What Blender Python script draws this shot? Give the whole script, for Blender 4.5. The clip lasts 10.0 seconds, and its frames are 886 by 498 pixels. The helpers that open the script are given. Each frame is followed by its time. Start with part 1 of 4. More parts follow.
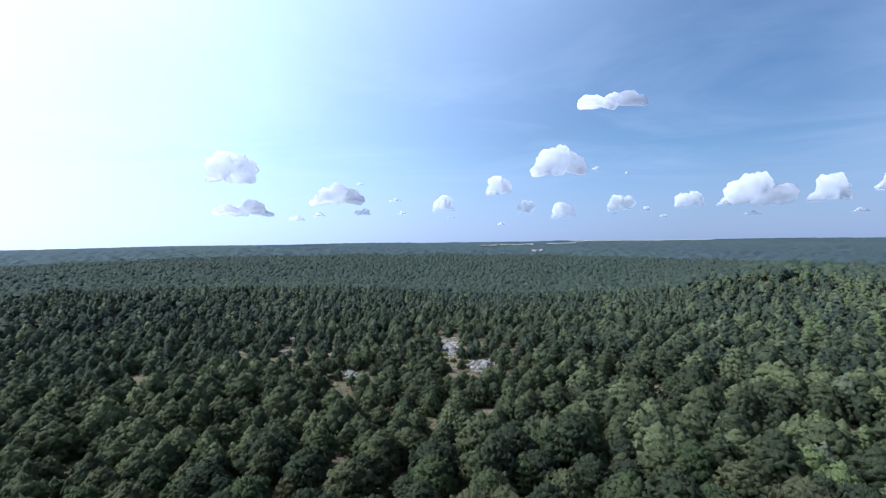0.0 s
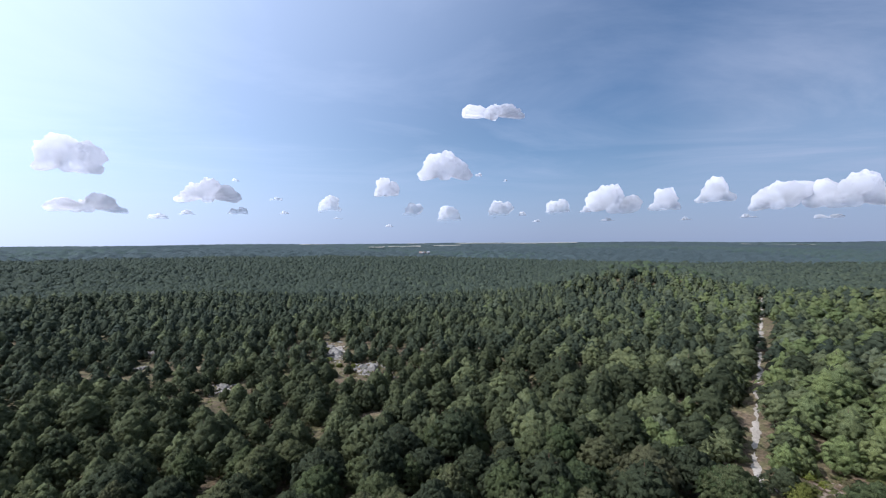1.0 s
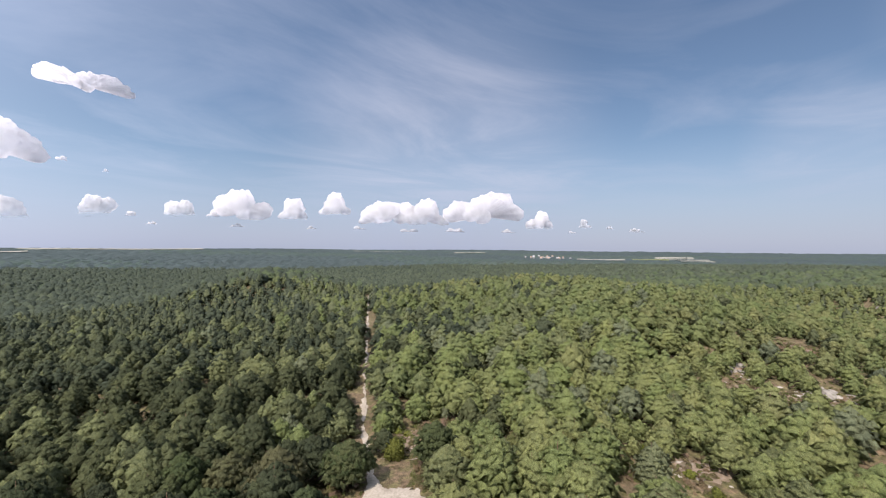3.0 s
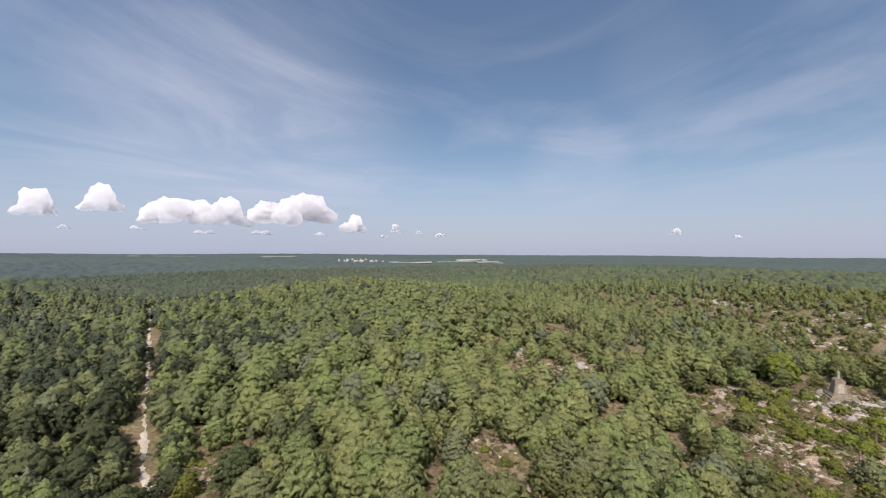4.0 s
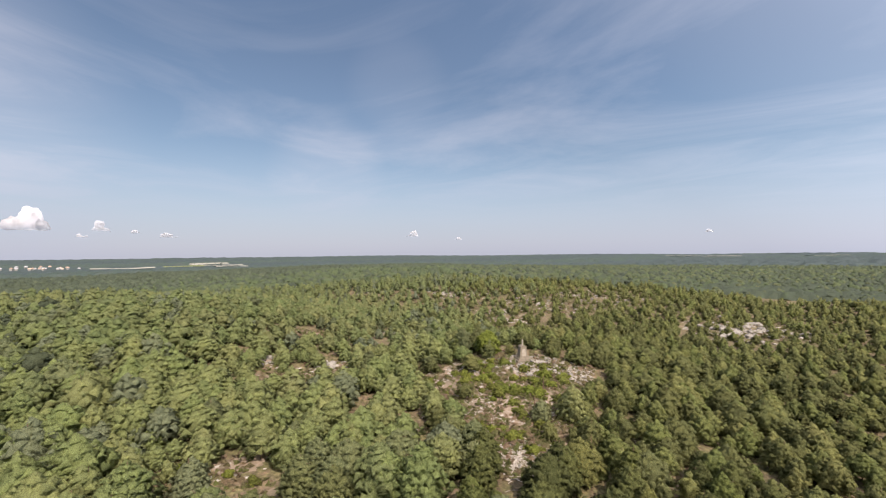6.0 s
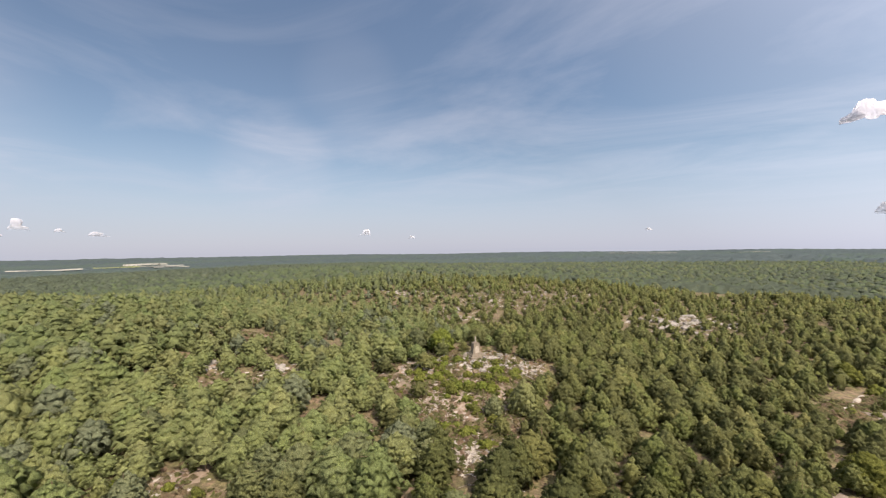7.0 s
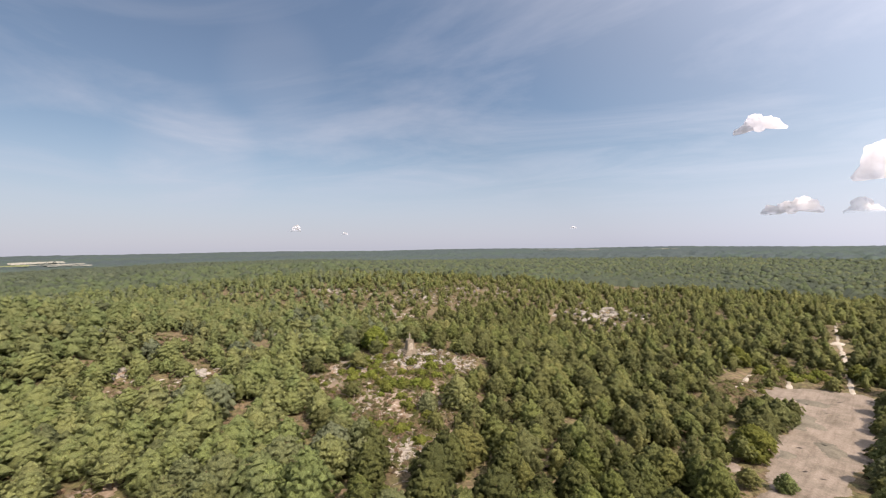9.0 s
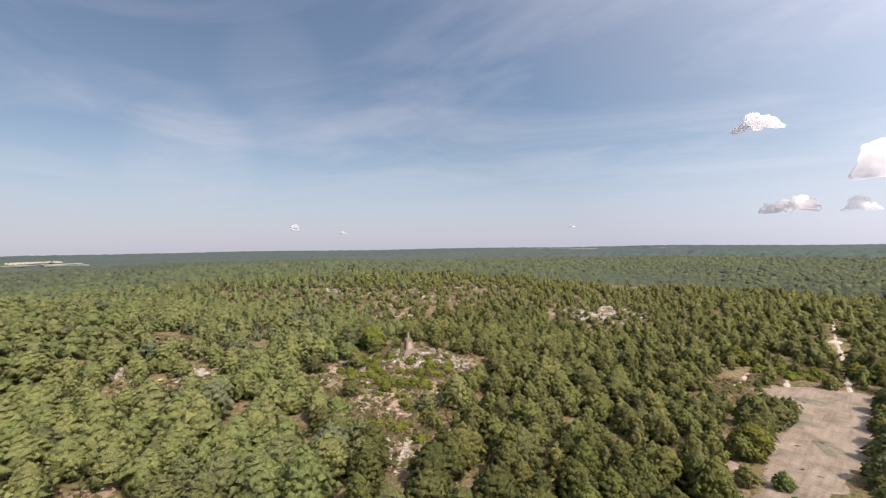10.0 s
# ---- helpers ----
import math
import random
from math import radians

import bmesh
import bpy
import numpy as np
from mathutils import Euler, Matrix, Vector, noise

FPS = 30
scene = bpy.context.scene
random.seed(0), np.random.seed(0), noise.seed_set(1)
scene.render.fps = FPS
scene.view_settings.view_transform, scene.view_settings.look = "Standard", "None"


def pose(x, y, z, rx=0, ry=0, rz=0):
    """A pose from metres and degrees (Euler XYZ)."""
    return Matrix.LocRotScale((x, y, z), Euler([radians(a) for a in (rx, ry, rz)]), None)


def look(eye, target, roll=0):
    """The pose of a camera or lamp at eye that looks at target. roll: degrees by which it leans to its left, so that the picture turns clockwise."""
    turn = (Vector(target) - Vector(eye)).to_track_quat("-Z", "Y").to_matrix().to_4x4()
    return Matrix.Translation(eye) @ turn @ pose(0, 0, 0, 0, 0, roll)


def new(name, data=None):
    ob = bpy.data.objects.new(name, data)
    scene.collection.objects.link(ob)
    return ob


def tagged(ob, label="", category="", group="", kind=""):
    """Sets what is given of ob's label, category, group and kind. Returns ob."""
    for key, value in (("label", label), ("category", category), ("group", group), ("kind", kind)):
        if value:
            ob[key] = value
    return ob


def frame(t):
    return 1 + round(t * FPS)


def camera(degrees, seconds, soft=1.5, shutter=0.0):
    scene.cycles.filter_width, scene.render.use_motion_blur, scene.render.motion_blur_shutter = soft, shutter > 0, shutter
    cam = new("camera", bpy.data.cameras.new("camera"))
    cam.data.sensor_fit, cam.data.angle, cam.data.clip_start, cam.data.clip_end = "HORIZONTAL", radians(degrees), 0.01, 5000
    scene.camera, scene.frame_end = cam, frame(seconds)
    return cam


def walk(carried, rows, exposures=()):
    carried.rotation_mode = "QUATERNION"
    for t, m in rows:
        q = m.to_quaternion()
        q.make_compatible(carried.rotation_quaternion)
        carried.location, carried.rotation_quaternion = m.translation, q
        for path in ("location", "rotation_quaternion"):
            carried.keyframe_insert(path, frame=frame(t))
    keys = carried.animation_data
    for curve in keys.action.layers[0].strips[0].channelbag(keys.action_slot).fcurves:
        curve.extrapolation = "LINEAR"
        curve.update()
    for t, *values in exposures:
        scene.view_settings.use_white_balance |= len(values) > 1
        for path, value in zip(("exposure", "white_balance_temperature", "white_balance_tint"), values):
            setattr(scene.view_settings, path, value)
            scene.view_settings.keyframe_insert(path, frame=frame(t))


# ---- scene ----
EYE = (0.0, 0.0, 48.0)
# seconds, bearing clockwise from +y, pitch, roll
TURN = [(0.0, 0.5, -1.32, -0.77), (0.5, 2.1, -1.26, -0.64), (1.0, 15.25, -1.21, -0.35), (1.5, 27.72, -1.04, 0.12),
        (2.0, 38.86, -0.77, 0.35), (2.5, 49.7, -0.52, 0.44), (2.7, 54.3, -0.41, 0.43), (3.8, 80.83, 0.14, 0.36),
        (4.0, 85.71, 0.33, 0.28), (4.5, 99.08, 0.57, 0.25), (5.0, 111.82, 0.82, 0.04), (5.2, 116.85, 0.87, -0.05),
        (5.45, 119.4, 0.75, -0.15), (5.8, 118.9, 0.55, -0.35), (6.1, 117.6, 0.4, -0.5), (6.3, 118.32, 0.32, -0.58),
        (6.5, 120.78, 0.29, -0.62), (7.0, 123.99, 0.15, -0.80), (7.5, 126.56, -0.09, -0.85), (8.0, 126.47, -0.21, -0.85),
        (8.5, 127.65, -0.30, -0.85), (9.0, 132.67, -0.37, -0.76), (9.5, 133.12, -0.43, -0.74), (10.0, 132.85, -0.48, -0.85)]
cam = camera(91.3, 10.0, soft=1.22)
walk(cam, [(t, pose(*EYE, 90 + p, 0, -a) @ pose(0, 0, 0, 0, 0, r)) for t, a, p, r in TURN],
     [(0.0, 0.27, 5250, 11), (0.5, 0.08, 5400, 11), (1.0, 0.09, 5700, 15), (1.5, 0.05, 6000, 16.5), (2.0, 0.24, 6300, 17), (2.5, 0.43, 6550, 18), (4.0, 0.41, 6850, 18), (4.5, 0.42, 6950, 19), (6.5, 0.60, 7350, 19), (10.0, 0.58, 7500, 20)])

# ---- light ----
SUN_BEARING, SUN_HEIGHT = 272.0, 46.0
world = bpy.data.worlds.new("world")
scene.world = world
world.use_nodes = True


def wire(tree, a, b):
    tree.links.new(a, b)


def ramp_node(tree, value, stops):
    r = tree.nodes.new("ShaderNodeValToRGB")
    while len(r.color_ramp.elements) < len(stops):
        r.color_ramp.elements.new(0.5)
    for el, (p, c) in zip(r.color_ramp.elements, stops):
        el.position, el.color = p, (*c, 1)
    wire(tree, value, r.inputs[0])
    return r.outputs[0]


def build_sky(tree):
    n = tree.nodes
    n.clear()
    sky = n.new("ShaderNodeTexSky")
    sky.sky_type, sky.sun_disc = "NISHITA", False
    sky.sun_elevation, sky.sun_rotation = radians(SUN_HEIGHT), radians(SUN_BEARING)
    sky.altitude, sky.air_density, sky.dust_density, sky.ozone_density = 100, 1.0, 0.4, 2.0
    tc = n.new("ShaderNodeTexCoord")
    # thin high cloud: drawn-out streaks of noise over the dome, laid on a flat layer high above
    sep = n.new("ShaderNodeSeparateXYZ")
    wire(tree, tc.outputs["Generated"], sep.inputs[0])
    up = n.new("ShaderNodeMath")
    up.operation = "MAXIMUM"
    wire(tree, sep.outputs["Z"], up.inputs[0])
    up.inputs[1].default_value = 0.06
    flat = n.new("ShaderNodeVectorMath")
    flat.operation = "DIVIDE"
    comb = n.new("ShaderNodeCombineXYZ")
    for i in range(3):
        wire(tree, up.outputs[0], comb.inputs[i])
    wire(tree, tc.outputs["Generated"], flat.inputs[0])
    wire(tree, comb.outputs[0], flat.inputs[1])
    mapping = n.new("ShaderNodeMapping")
    mapping.inputs["Rotation"].default_value = (0, 0, radians(35))
    mapping.inputs["Scale"].default_value = (0.42, 0.55, 0)
    wire(tree, flat.outputs[0], mapping.inputs[0])
    streak = n.new("ShaderNodeTexNoise")
    streak.inputs["Scale"].default_value, streak.inputs["Detail"].default_value = 0.9, 8
    streak.inputs["Roughness"].default_value, streak.inputs["Distortion"].default_value = 0.6, 0.7
    wire(tree, mapping.outputs[0], streak.inputs["Vector"])
    ramp = n.new("ShaderNodeValToRGB")
    ramp.color_ramp.elements[0].position, ramp.color_ramp.elements[1].position = 0.45, 0.76
    ramp.color_ramp.elements[0].color, ramp.color_ramp.elements[1].color = (0.02, 0.02, 0.02, 1), (0.28, 0.28, 0.28, 1)
    wire(tree, streak.outputs["Fac"], ramp.inputs[0])
    # the streaks thin out towards the skyline
    low = n.new("ShaderNodeMapRange")
    low.inputs["From Min"].default_value, low.inputs["From Max"].default_value = 0.04, 0.15
    wire(tree, sep.outputs["Z"], low.inputs["Value"])
    fade = n.new("ShaderNodeMath")
    fade.operation = "MULTIPLY"
    wire(tree, ramp.outputs[0], fade.inputs[0])
    wire(tree, low.outputs[0], fade.inputs[1])
    # wider milky banks of the same high cloud: bearing, height, half-width in degrees, thickness
    total = fade.outputs[0]
    wisps = ramp_node(tree, streak.outputs["Fac"], [(0.28, (0.25,) * 3), (0.62, (1.0,) * 3)])
    for az, el, wide, thick in ((62, 9, 23, 0.40), (103, 10.5, 8, 0.24), (112, 21, 7, 0.10)):
        b, h = radians(az), radians(el)
        near = n.new("ShaderNodeVectorMath")
        near.operation = "DOT_PRODUCT"
        wire(tree, tc.outputs["Generated"], near.inputs[0])
        near.inputs[1].default_value = (math.sin(b) * math.cos(h), math.cos(b) * math.cos(h), math.sin(h))
        bank = n.new("ShaderNodeMapRange")
        bank.interpolation_type = "SMOOTHSTEP"
        bank.inputs["From Min"].default_value, bank.inputs["From Max"].default_value = math.cos(radians(wide)), 1.0
        bank.inputs["To Max"].default_value = thick
        wire(tree, near.outputs["Value"], bank.inputs["Value"])
        frayed = n.new("ShaderNodeMath")
        frayed.operation = "MULTIPLY_ADD"
        wire(tree, bank.outputs[0], frayed.inputs[0])
        wire(tree, wisps, frayed.inputs[1])
        wire(tree, total, frayed.inputs[2])
        total = frayed.outputs[0]
    mix = n.new("ShaderNodeMix")
    mix.data_type = "RGBA"
    wire(tree, total, mix.inputs["Factor"])
    deep = n.new("ShaderNodeHueSaturation")
    deep.inputs["Saturation"].default_value, deep.inputs["Value"].default_value, deep.inputs["Hue"].default_value = 1.06, 0.85, 0.4955
    wire(tree, sky.outputs[0], deep.inputs["Color"])
    wire(tree, deep.outputs[0], mix.inputs["A"])
    mix.inputs["B"].default_value = (6.0, 6.5, 7.6, 1)
    # pale summer haze low over the skyline
    haze = n.new("ShaderNodeValToRGB")
    haze.color_ramp.interpolation = "EASE"
    haze.color_ramp.elements[0].position, haze.color_ramp.elements[1].position = 0.0, 0.24
    haze.color_ramp.elements[0].color, haze.color_ramp.elements[1].color = (0.78, 0.78, 0.78, 1), (0, 0, 0, 1)
    wire(tree, sep.outputs["Z"], haze.inputs[0])
    mist = n.new("ShaderNodeMix")
    mist.data_type = "RGBA"
    wire(tree, haze.outputs[0], mist.inputs["Factor"])
    wire(tree, mix.outputs["Result"], mist.inputs["A"])
    mist.inputs["B"].default_value = (3.4, 4.28, 6.1, 1)
    # the wide bright aureole round the sun
    toward = n.new("ShaderNodeVectorMath")
    toward.operation = "DOT_PRODUCT"
    wire(tree, tc.outputs["Generated"], toward.inputs[0])
    b, h = radians(SUN_BEARING), radians(SUN_HEIGHT)
    toward.inputs[1].default_value = (math.sin(b) * math.cos(h), math.cos(b) * math.cos(h), math.sin(h))
    spread = n.new("ShaderNodeMapRange")
    spread.inputs["From Min"].default_value = -1.0
    wire(tree, toward.outputs["Value"], spread.inputs["Value"])
    # how much brighter than the clear sky, from the far side to the sun itself
    glow = ramp_node(tree, spread.outputs[0], [(p, (g / 4,) * 3) for p, g in ((0.0, 0.9), (0.2, 0.9), (0.34, 0.97), (0.51, 1.28), (0.7, 1.9), (0.88, 2.7), (1.0, 3.6))])
    lift = n.new("ShaderNodeMath")
    lift.operation = "MULTIPLY"
    lift.inputs[1].default_value = 4.0
    wire(tree, glow, lift.inputs[0])
    pale = ramp_node(tree, spread.outputs[0], [(0.42, (0,) * 3), (0.6, (0.28,) * 3), (0.8, (0.58,) * 3), (1.0, (0.85,) * 3)])
    milky = n.new("ShaderNodeMix")
    milky.data_type = "RGBA"
    wire(tree, pale, milky.inputs["Factor"])
    wire(tree, mist.outputs["Result"], milky.inputs["A"])
    milky.inputs["B"].default_value = (5.0, 5.4, 6.0, 1)
    add = n.new("ShaderNodeMix")
    add.data_type, add.blend_type = "RGBA", "MULTIPLY"
    add.inputs["Factor"].default_value = 1.0
    wire(tree, milky.outputs["Result"], add.inputs["A"])
    wire(tree, lift.outputs[0], add.inputs["B"])
    bg = n.new("ShaderNodeBackground")
    bg.inputs["Strength"].default_value = 0.091
    wire(tree, add.outputs["Result"], bg.inputs["Color"])
    out = n.new("ShaderNodeOutputWorld")
    wire(tree, bg.outputs[0], out.inputs[0])


build_sky(world.node_tree)
sun = new("sun", bpy.data.lights.new("sun", "SUN"))
sun.data.energy, sun.data.angle, sun.data.color = 5.0, radians(0.5), (1.0, 0.95, 0.87)
a, e = radians(SUN_BEARING), radians(SUN_HEIGHT)
sun.matrix_world = look((math.sin(a) * math.cos(e) * 300, math.cos(a) * math.cos(e) * 300, math.sin(e) * 300), (0, 0, 0))


# ---- materials ----
def material(name, rough=0.9):
    m = bpy.data.materials.new(name)
    m.use_nodes = True
    b = m.node_tree.nodes["Principled BSDF"]
    b.inputs["Roughness"].default_value = rough
    b.inputs["Specular IOR Level"].default_value = 0.15
    return m, m.node_tree, b


def noise_node(tree, scale, detail=4, vector=None, rough=0.55):
    t = tree.nodes.new("ShaderNodeTexNoise")
    t.inputs["Scale"].default_value, t.inputs["Detail"].default_value = scale, detail
    t.inputs["Roughness"].default_value = rough
    if vector is None:
        vector = tree.nodes.new("ShaderNodeNewGeometry").outputs["Position"]
    wire(tree, vector, t.inputs["Vector"])
    return t.outputs["Fac"]


def mixed(tree, fac, a, b, mode="MIX"):
    m = tree.nodes.new("ShaderNodeMix")
    m.data_type, m.blend_type = "RGBA", mode
    for key, v in (("Factor", fac), ("A", a), ("B", b)):
        if isinstance(v, (int, float)):
            m.inputs[key].default_value = v
        elif isinstance(v, tuple):
            m.inputs[key].default_value = (*v, 1)
        else:
            wire(tree, v, m.inputs[key])
    return m.outputs["Result"]


def bump_node(tree, bsdf, value, strength, distance):
    b = tree.nodes.new("ShaderNodeBump")
    b.inputs["Strength"].default_value, b.inputs["Distance"].default_value = strength, distance
    wire(tree, value, b.inputs["Height"])
    wire(tree, b.outputs[0], bsdf.inputs["Normal"])


def foliage(name, deep, dark, light, odd, thing, lace=True):
    """Needles: varied from tree to tree and from tuft to tuft, frayed into sprigs. thing: the trees are objects of their own."""
    m, t, b = material(name, 0.8)
    geo = t.nodes.new("ShaderNodeNewGeometry")
    if thing:
        tint = t.nodes.new("ShaderNodeObjectInfo").outputs["Random"]
    else:
        at = t.nodes.new("ShaderNodeAttribute")
        at.attribute_name = "tint"
        tint = at.outputs["Fac"]
    col = ramp_node(t, tint, [(0.0, deep), (0.3, dark), (0.42, (dark[0] * 0.96, dark[1] * 0.98, dark[2] * 1.02)), (0.52, tuple((p + q) / 2 * w for p, q, w in zip(dark, light, (0.9, 1.03, 0.9)))), (0.88, light), (1.0, odd)])
    tuft_value = ramp_node(t, geo.outputs["Random Per Island"], [(0.0, (0.82, 0.84, 0.86)), (0.5, (1, 1, 1)), (1.0, (1.14, 1.13, 1.06))])
    col = mixed(t, 0.9, col, tuft_value, "MULTIPLY")
    grain = ramp_node(t, noise_node(t, 4.5, 3, rough=0.7), [(0.3, (0.5, 0.52, 0.5)), (0.7, (1.35, 1.33, 1.25))])
    col = mixed(t, 0.9, col, grain, "MULTIPLY")
    wire(t, col, b.inputs["Base Color"])
    bump_node(t, b, noise_node(t, 5.0, 2), 0.9, 0.3)
    thin = t.nodes.new("ShaderNodeBsdfTranslucent")
    wire(t, col, thin.inputs["Color"])
    both = t.nodes.new("ShaderNodeMixShader")
    both.inputs[0].default_value = 0.5
    wire(t, b.outputs[0], both.inputs[1])
    wire(t, thin.outputs[0], both.inputs[2])
    last = both
    if lace:
        gaps = ramp_node(t, noise_node(t, 5.2, 3, rough=0.7), [(0.40, (1, 1, 1)), (0.44, (0, 0, 0))])
        clear = t.nodes.new("ShaderNodeBsdfTransparent")
        last = t.nodes.new("ShaderNodeMixShader")
        wire(t, gaps, last.inputs[0])
        wire(t, both.outputs[0], last.inputs[1])
        wire(t, clear.outputs[0], last.inputs[2])
    wire(t, last.outputs[0], t.nodes["Material Output"].inputs[0])
    return m


PINE = ((0.062, 0.076, 0.043), (0.200, 0.220, 0.106), (0.262, 0.276, 0.122), (0.195, 0.220, 0.135))
needles_dark = foliage("old_pine_needles", (0.050, 0.062, 0.038), (0.070, 0.084, 0.046), (0.116, 0.130, 0.062), (0.13, 0.13, 0.07), True)
needles_thing = foliage("pine_needles", (0.160, 0.170, 0.068), *PINE[1:], True)
needles_olive = foliage("olive_pine_needles", (0.100, 0.112, 0.044), (0.138, 0.150, 0.056), (0.190, 0.190, 0.070), (0.13, 0.155, 0.085), True)
# distance haze is painted into these two base colours: bluer and greyer
needles_far_haze = foliage("far_pine_needles_haze", (0.080, 0.102, 0.080), (0.108, 0.132, 0.092), (0.160, 0.176, 0.100), (0.130, 0.155, 0.108), False, False)
needles_skyline_haze = foliage("skyline_needles_haze", (0.104, 0.140, 0.146), (0.118, 0.152, 0.156), (0.136, 0.162, 0.156), (0.15, 0.162, 0.145), False, False)
needles_wood = foliage("pine_needles_wood", *PINE, False)
SOFT = ((0.060, 0.078, 0.055), (0.176, 0.196, 0.100), (0.230, 0.242, 0.112), (0.172, 0.198, 0.126))
needles_south = foliage("olive_pine_needles_wood", (0.110, 0.120, 0.052), (0.158, 0.166, 0.068), (0.216, 0.214, 0.088), (0.150, 0.172, 0.100), False)
needles_slope = foliage("pine_needles_slope", *SOFT, False)
# a step towards the far needles, with some of their painted haze
needles_middle = foliage("pine_needles_middle", (0.064, 0.084, 0.064), (0.150, 0.168, 0.090), (0.222, 0.226, 0.104), (0.155, 0.180, 0.120), False, False)
leaves_thing = foliage("broad_leaves", (0.15, 0.165, 0.045), (0.17, 0.18, 0.045), (0.225, 0.24, 0.055), (0.20, 0.23, 0.06), True)


def bark_material():
    m, t, b = material("pine_bark", 0.95)
    wire(t, ramp_node(t, noise_node(t, 4, 4), [(0.3, (0.09, 0.065, 0.05)), (0.7, (0.24, 0.15, 0.095))]), b.inputs["Base Color"])
    bump_node(t, b, noise_node(t, 12, 3), 0.6, 0.05)
    return m


def ground_material():
    """Needle litter, heather and moss over pale sand."""
    m, t, b = material("forest_floor", 0.95)
    big = noise_node(t, 0.045, 5)
    col = ramp_node(t, big, [(0.32, (0.070, 0.060, 0.034)), (0.5, (0.130, 0.096, 0.064)), (0.62, (0.16, 0.12, 0.084)), (0.75, (0.26, 0.21, 0.16))])
    fine = ramp_node(t, noise_node(t, 0.9, 6, rough=0.7), [(0.32, (0.35, 0.37, 0.3)), (0.52, (0.95, 0.95, 0.9)), (0.72, (1.7, 1.55, 1.45))])
    col = mixed(t, 1.0, col, fine, "MULTIPLY")
    green = ramp_node(t, noise_node(t, 0.35, 5), [(0.43, (0, 0, 0)), (0.58, (0.6, 0.6, 0.6))])
    col = mixed(t, green, col, mixed(t, 1.0, (0.12, 0.118, 0.052), fine, "MULTIPLY"))
    wire(t, col, b.inputs["Base Color"])
    bump_node(t, b, noise_node(t, 1.6, 5), 0.8, 0.5)
    return m


def sand_material(name, pale, dull, ruts=0.0):
    m, t, b = material(name, 0.95)
    col = ramp_node(t, noise_node(t, 0.16, 6, rough=0.65), [(0.3, dull), (0.55, pale), (0.8, tuple(min(1, c * 1.15) for c in pale))])
    fine = ramp_node(t, noise_node(t, 2.2, 5, rough=0.7), [(0.3, (0.72, 0.7, 0.66)), (0.6, (1.05, 1.05, 1.05))])
    col = mixed(t, 1.0, col, fine, "MULTIPLY")
    if ruts:
        # trodden and driven lines along the clearing, and a scatter of moss and twigs
        place = t.nodes.new("ShaderNodeMapping")
        place.inputs["Scale"].default_value, place.inputs["Rotation"].default_value = (1.0, 0.07, 1.0), (0, 0, radians(-6))
        wire(t, t.nodes.new("ShaderNodeNewGeometry").outputs["Position"], place.inputs[0])
        lines = ramp_node(t, noise_node(t, 1.1, 5, place.outputs[0], 0.65), [(0.36, (0.8, 0.78, 0.76)), (0.5, (1, 1, 1)), (0.66, (1.12, 1.12, 1.12))])
        col = mixed(t, ruts, col, lines, "MULTIPLY")
        specks = ramp_node(t, noise_node(t, 0.75, 7, rough=0.8), [(0.60, (0, 0, 0)), (0.68, (0.75, 0.75, 0.75))])
        col = mixed(t, specks, col, (0.10, 0.092, 0.066))
    wire(t, col, b.inputs["Base Color"])
    bump_node(t, b, noise_node(t, 3, 5), 0.6, 0.12)
    return m


def stone_material(name, dark, pale, scale):
    m, t, b = material(name, 0.9)
    col = ramp_node(t, noise_node(t, scale, 6, rough=0.65), [(0.3, dark), (0.55, pale), (0.8, tuple(min(0.75, c * 1.25) for c in pale))])
    moss = ramp_node(t, noise_node(t, scale * 0.6, 5), [(0.55, (0, 0, 0)), (0.68, (0.7, 0.7, 0.7))])
    wire(t, mixed(t, moss, col, (0.13, 0.13, 0.085)), b.inputs["Base Color"])
    bump_node(t, b, noise_node(t, scale * 3, 6), 0.8, 0.15)
    return m


bark = bark_material()
floor_mat = ground_material()
sand_mat = sand_material("pale_sand", (0.205, 0.170, 0.140), (0.125, 0.107, 0.083), 0.8)
track_mat = sand_material("white_track_sand", (0.35, 0.315, 0.265), (0.22, 0.19, 0.15))
moss_mat = sand_material("mossy_sand", (0.150, 0.134, 0.106), (0.085, 0.079, 0.060))
bare_mat = sand_material("bare_earth", (0.225, 0.172, 0.130), (0.085, 0.075, 0.048))
rock_mat = stone_material("sandstone", (0.095, 0.088, 0.078), (0.23, 0.21, 0.182), 0.9)
masonry_mat = stone_material("weathered_masonry", (0.09, 0.074, 0.056), (0.175, 0.145, 0.11), 2.2)
statue_mat = stone_material("statue_stone", (0.15, 0.13, 0.10), (0.27, 0.235, 0.19), 3.0)


